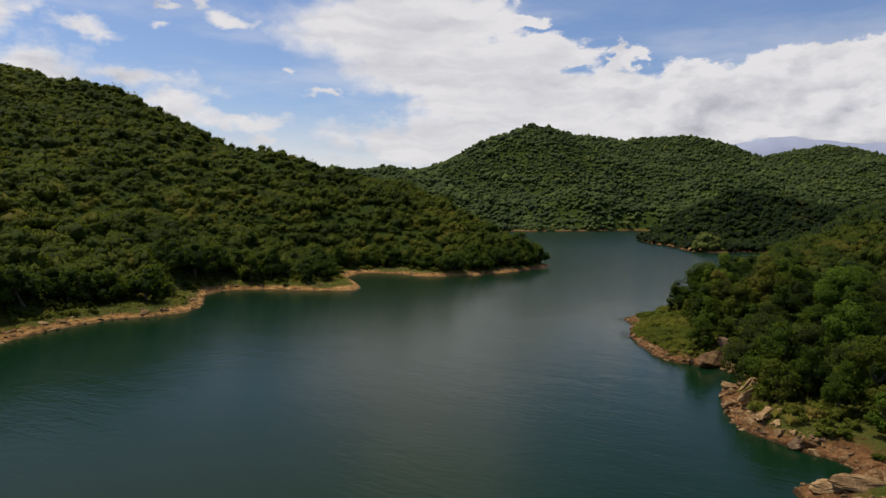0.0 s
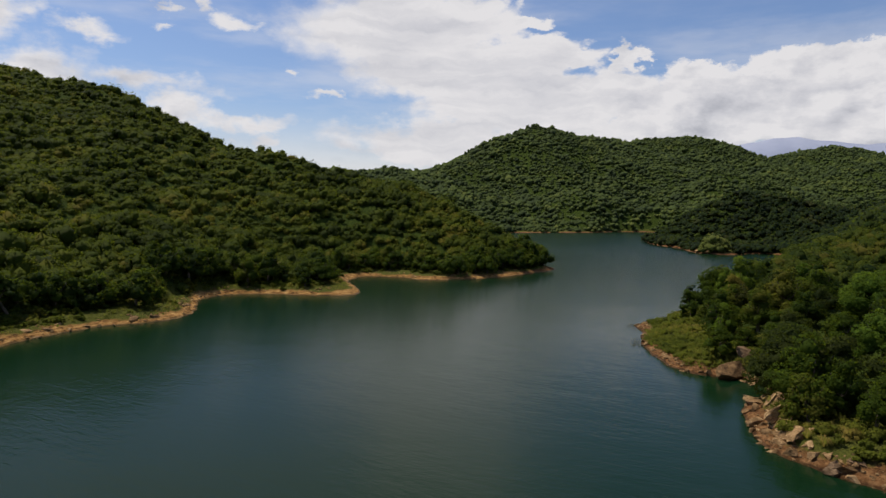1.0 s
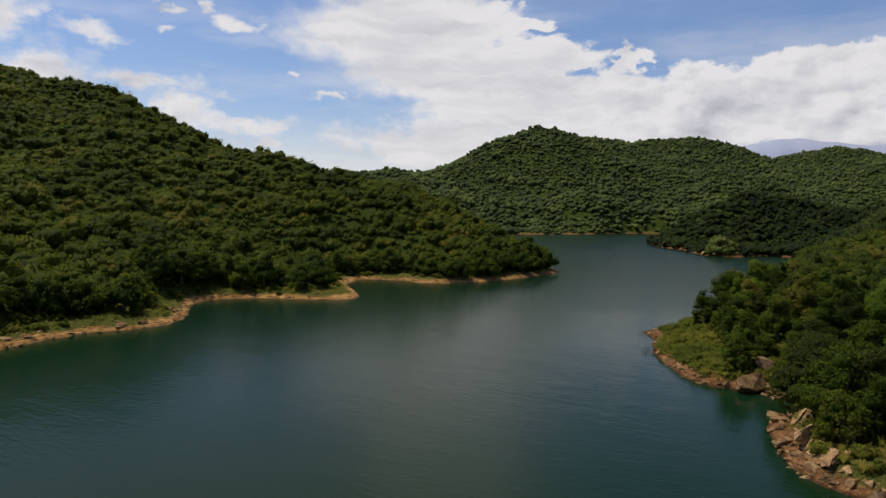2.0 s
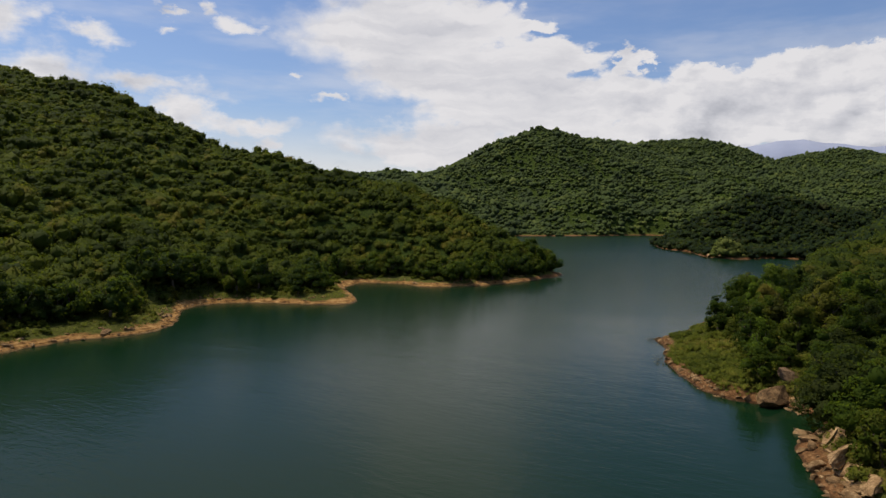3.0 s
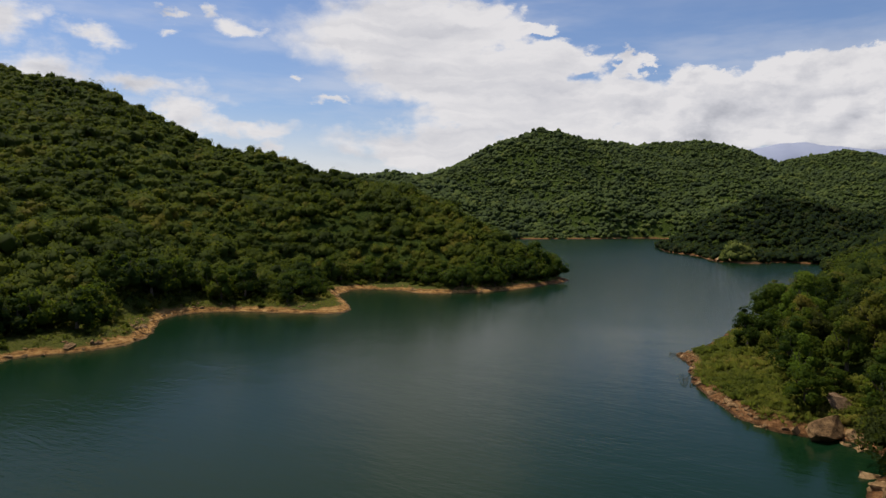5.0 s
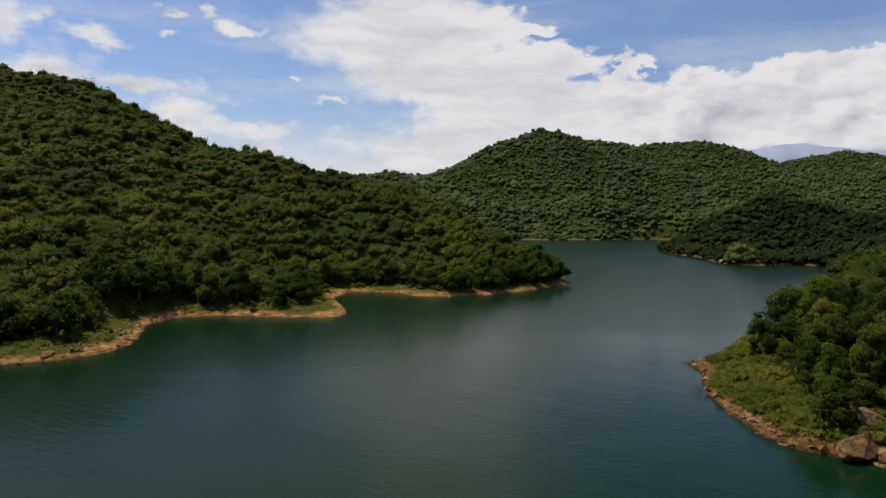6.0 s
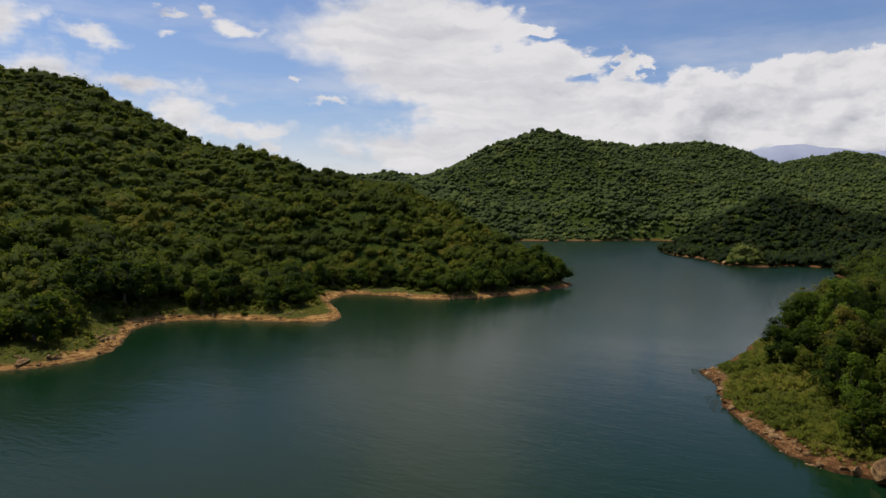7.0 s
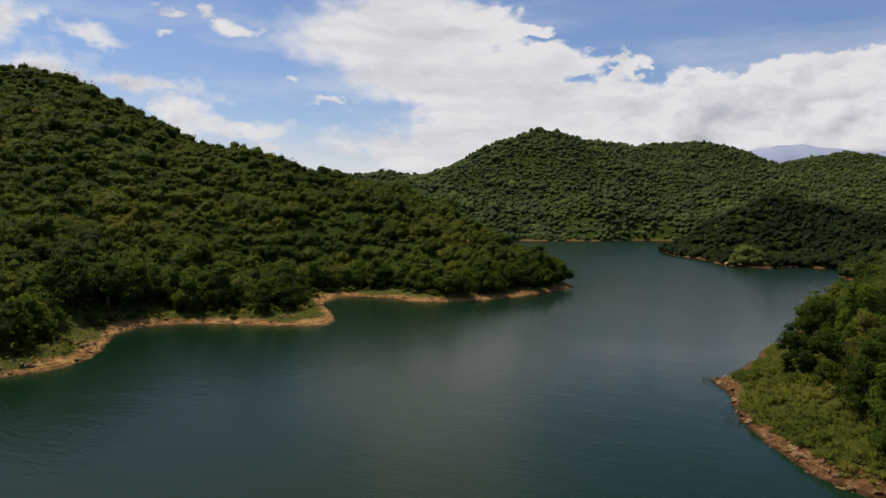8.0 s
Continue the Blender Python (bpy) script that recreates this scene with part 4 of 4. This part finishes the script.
BOULDERS = [  # x, y, half sizes, turn, tilt across the slope, dark or pale
    (42.6, 66.2, 4.0, 2.2, 0.75, 12, 3, "worn"), (47.2, 66.6, 2.4, 1.8, 0.8, -10, 8, "worn"), (39.2, 65.8, 1.5, 1.2, 0.5, 30, 0, "worn"),
    (43.4, 79.8, 1.6, 1.1, 1.15, 15, 10, "dark"), (46.0, 80.2, 1.6, 1.1, 0.8, -20, 5, "dark"), (41.2, 84.3, 1.7, 0.9, 0.8, 10, -14, "pale"),
    (42.0, 88.5, 1.6, 1.1, 0.8, -15, -20, "pale"), (43.6, 92.4, 4.4, 2.4, 0.9, 66, -30, "pale"), (45.6, 97.0, 4.8, 2.4, 0.9, 54, -34, "pale"), (43.4, 88.4, 3.0, 1.9, 0.8, 72, -26, "pale"),
    (41.6, 95.6, 1.2, 0.8, 0.8, 0, 0, "pale"), (43.2, 101.0, 1.4, 0.9, 0.8, 30, -15, "pale"), (46.9, 101.4, 3.2, 1.9, 0.8, 60, -30, "pale"),
    (45.6, 103.6, 1.3, 0.9, 0.9, -30, 0, "pale"), (47.2, 108.6, 1.5, 0.9, 0.7, 10, 0, "pale"), (49.6, 121.6, 4.3, 2.4, 1.8, 24, 16, "worn"), (52.4, 120.6, 1.5, 1.1, 1.0, -15, 12, "pale"), (51.6, 117.0, 1.3, 0.9, 0.7, 40, 0, "pale"),
    (45.0, 123.6, 0.8, 0.6, 0.5, 0, 0, "pale"), (46.2, 122.6, 0.9, 0.6, 0.6, 60, 0, "pale"), (54.9, 128.0, 3.2, 2.6, 1.1, 30, 32, "dark"), (42.2, 146.4, 0.9, 0.6, 0.6, 10, 0, "pale"), (69.5, 199.0, 1.1, 0.9, 0.9, 0, 0, "pale"),
    (166.0, 452.5, 3.0, 2.2, 1.2, 10, 0, "pale"), (171.0, 447.0, 2.6, 1.8, 1.0, 50, 0, "pale"), (50.5, 118.6, 1.0, 0.7, 0.6, 70, 0, "pale"), (44.8, 87.5, 1.4, 1.0, 0.7, 25, -20, "pale"), (48.0, 104.5, 1.6, 1.1, 0.9, -40, 0, "pale"),
]
ROCK_LABELS = {"dark": "dark weathered granite boulder on the shore", "pale": "pale tan granite boulder at the water's edge", "worn": "large smooth worn granite boulder beside the lake"}
for k, (x, y, a, b, c, turn, tilt, look_of) in enumerate(BOULDERS):
    v, f = rock(500 + k, a, b, c, worn=0.3 if look_of == "worn" else 0.0)
    z = float(ground_height(np.array([x]), np.array([y]))[0])
    ob = new("boulder", mesh_from("boulder", v, f, DARKSTONE if look_of == "dark" else STONE))
    ob.matrix_basis = pose(x, y, max(z, 0) + (0.2 if a > 1.9 else -0.12) * c, 5 * math.sin(k * 1.7) + tilt, 6 * math.cos(k * 2.3), turn)
    tagged(ob, ROCK_LABELS[look_of], "boulder", "boulders along the shore")

# broken ledges along the clay shore
ledges = []
for k in range(5):
    v, f = rock(560 + k, 1.1, 0.6, 0.42, BALL3)
    ledges.append(new("ledge_rock", mesh_from("ledge_rock", v, f, STONE)))
r = np.random.default_rng(98)
p = scatter(3000, -95, 45, 125, 320, 2.0, 99)
d = inland(p[:, 0], p[:, 1])
p = p[(d > -0.3) & (d < 4.0) & (((p[:, 0] < -64) & (p[:, 1] < 196)) | ((p[:, 0] > -16) & (p[:, 0] < 16) & (p[:, 1] > 255)))][:70]
plant(ledges, spots_on(p, 0.0), r.uniform(0.5, 1.25, len(p)), 99, "tan layered ledge rock lying on the clay shore", "rock", "ledge rocks on the clay shore")

broken = []
for k in range(5):
    v, f = rock(580 + k, 0.95, 0.6, 0.5, BALL3)
    broken.append(new("broken_rock", mesh_from("broken_rock", v, f, STONE)))
p = scatter(2600, 36, 60, 66, 172, 1.3, 101)
d = inland(p[:, 0], p[:, 1])
p = p[(d > -0.5) & (d < np.where(p[:, 1] < 127, 3.4, 1.2)) & (vnoise(p[:, 0], p[:, 1], 7, 35) > -0.1)][:110]
plant(broken, spots_on(p, 0.05), 0.4 + 0.9 * np.random.default_rng(102).random(len(p)) ** 2, 103, "brown broken granite rock at the foot of the wooded bank", "rock", "broken rocks below the headland")

stones = [rock(600 + k, 0.5, 0.36, 0.26, BALL1) for k in range(8)]
p = np.concatenate([scatter(14000, 36, 70, 58, 205, 0.6, 91), scatter(20000, -100, 50, 120, 330, 0.75, 92)])
d = inland(p[:, 0], p[:, 1])
p = p[(d > -0.6) & (d < 5.5) & (vnoise(p[:, 0], p[:, 1], 9, 27) > -0.12) & ((p[:, 0] < 30) | (d < np.where(p[:, 1] < 127, 3.2, 2.0)))]
plant_all("shore_stones", stones, spots_on(p, 0.0), 0.35 + 1.5 * np.random.default_rng(93).random(len(p)) ** 3, STONE, 94, "tan broken stones scattered along the waterline", "stones")

# dry reeds in the shallows off the point
reeds = [tuft(700 + k, 5, 0.6, 0.5) for k in range(4)]
p = scatter(1600, 38, 50, 138, 176, 0.42, 95)
d = inland(p[:, 0], p[:, 1])
p = p[(d > -2.6) & (d < 0.8) & (np.minimum(np.hypot(p[:, 0] - 46, p[:, 1] - 169), np.hypot(p[:, 0] - 41.5, p[:, 1] - 150)) < 5)]
plant_all("dry_reeds", reeds, np.column_stack([p, np.full(len(p), -0.15)]), np.random.default_rng(96).uniform(0.6, 1.2, len(p)), REED, 97, "dry brown reeds standing in the shallows", "reeds")
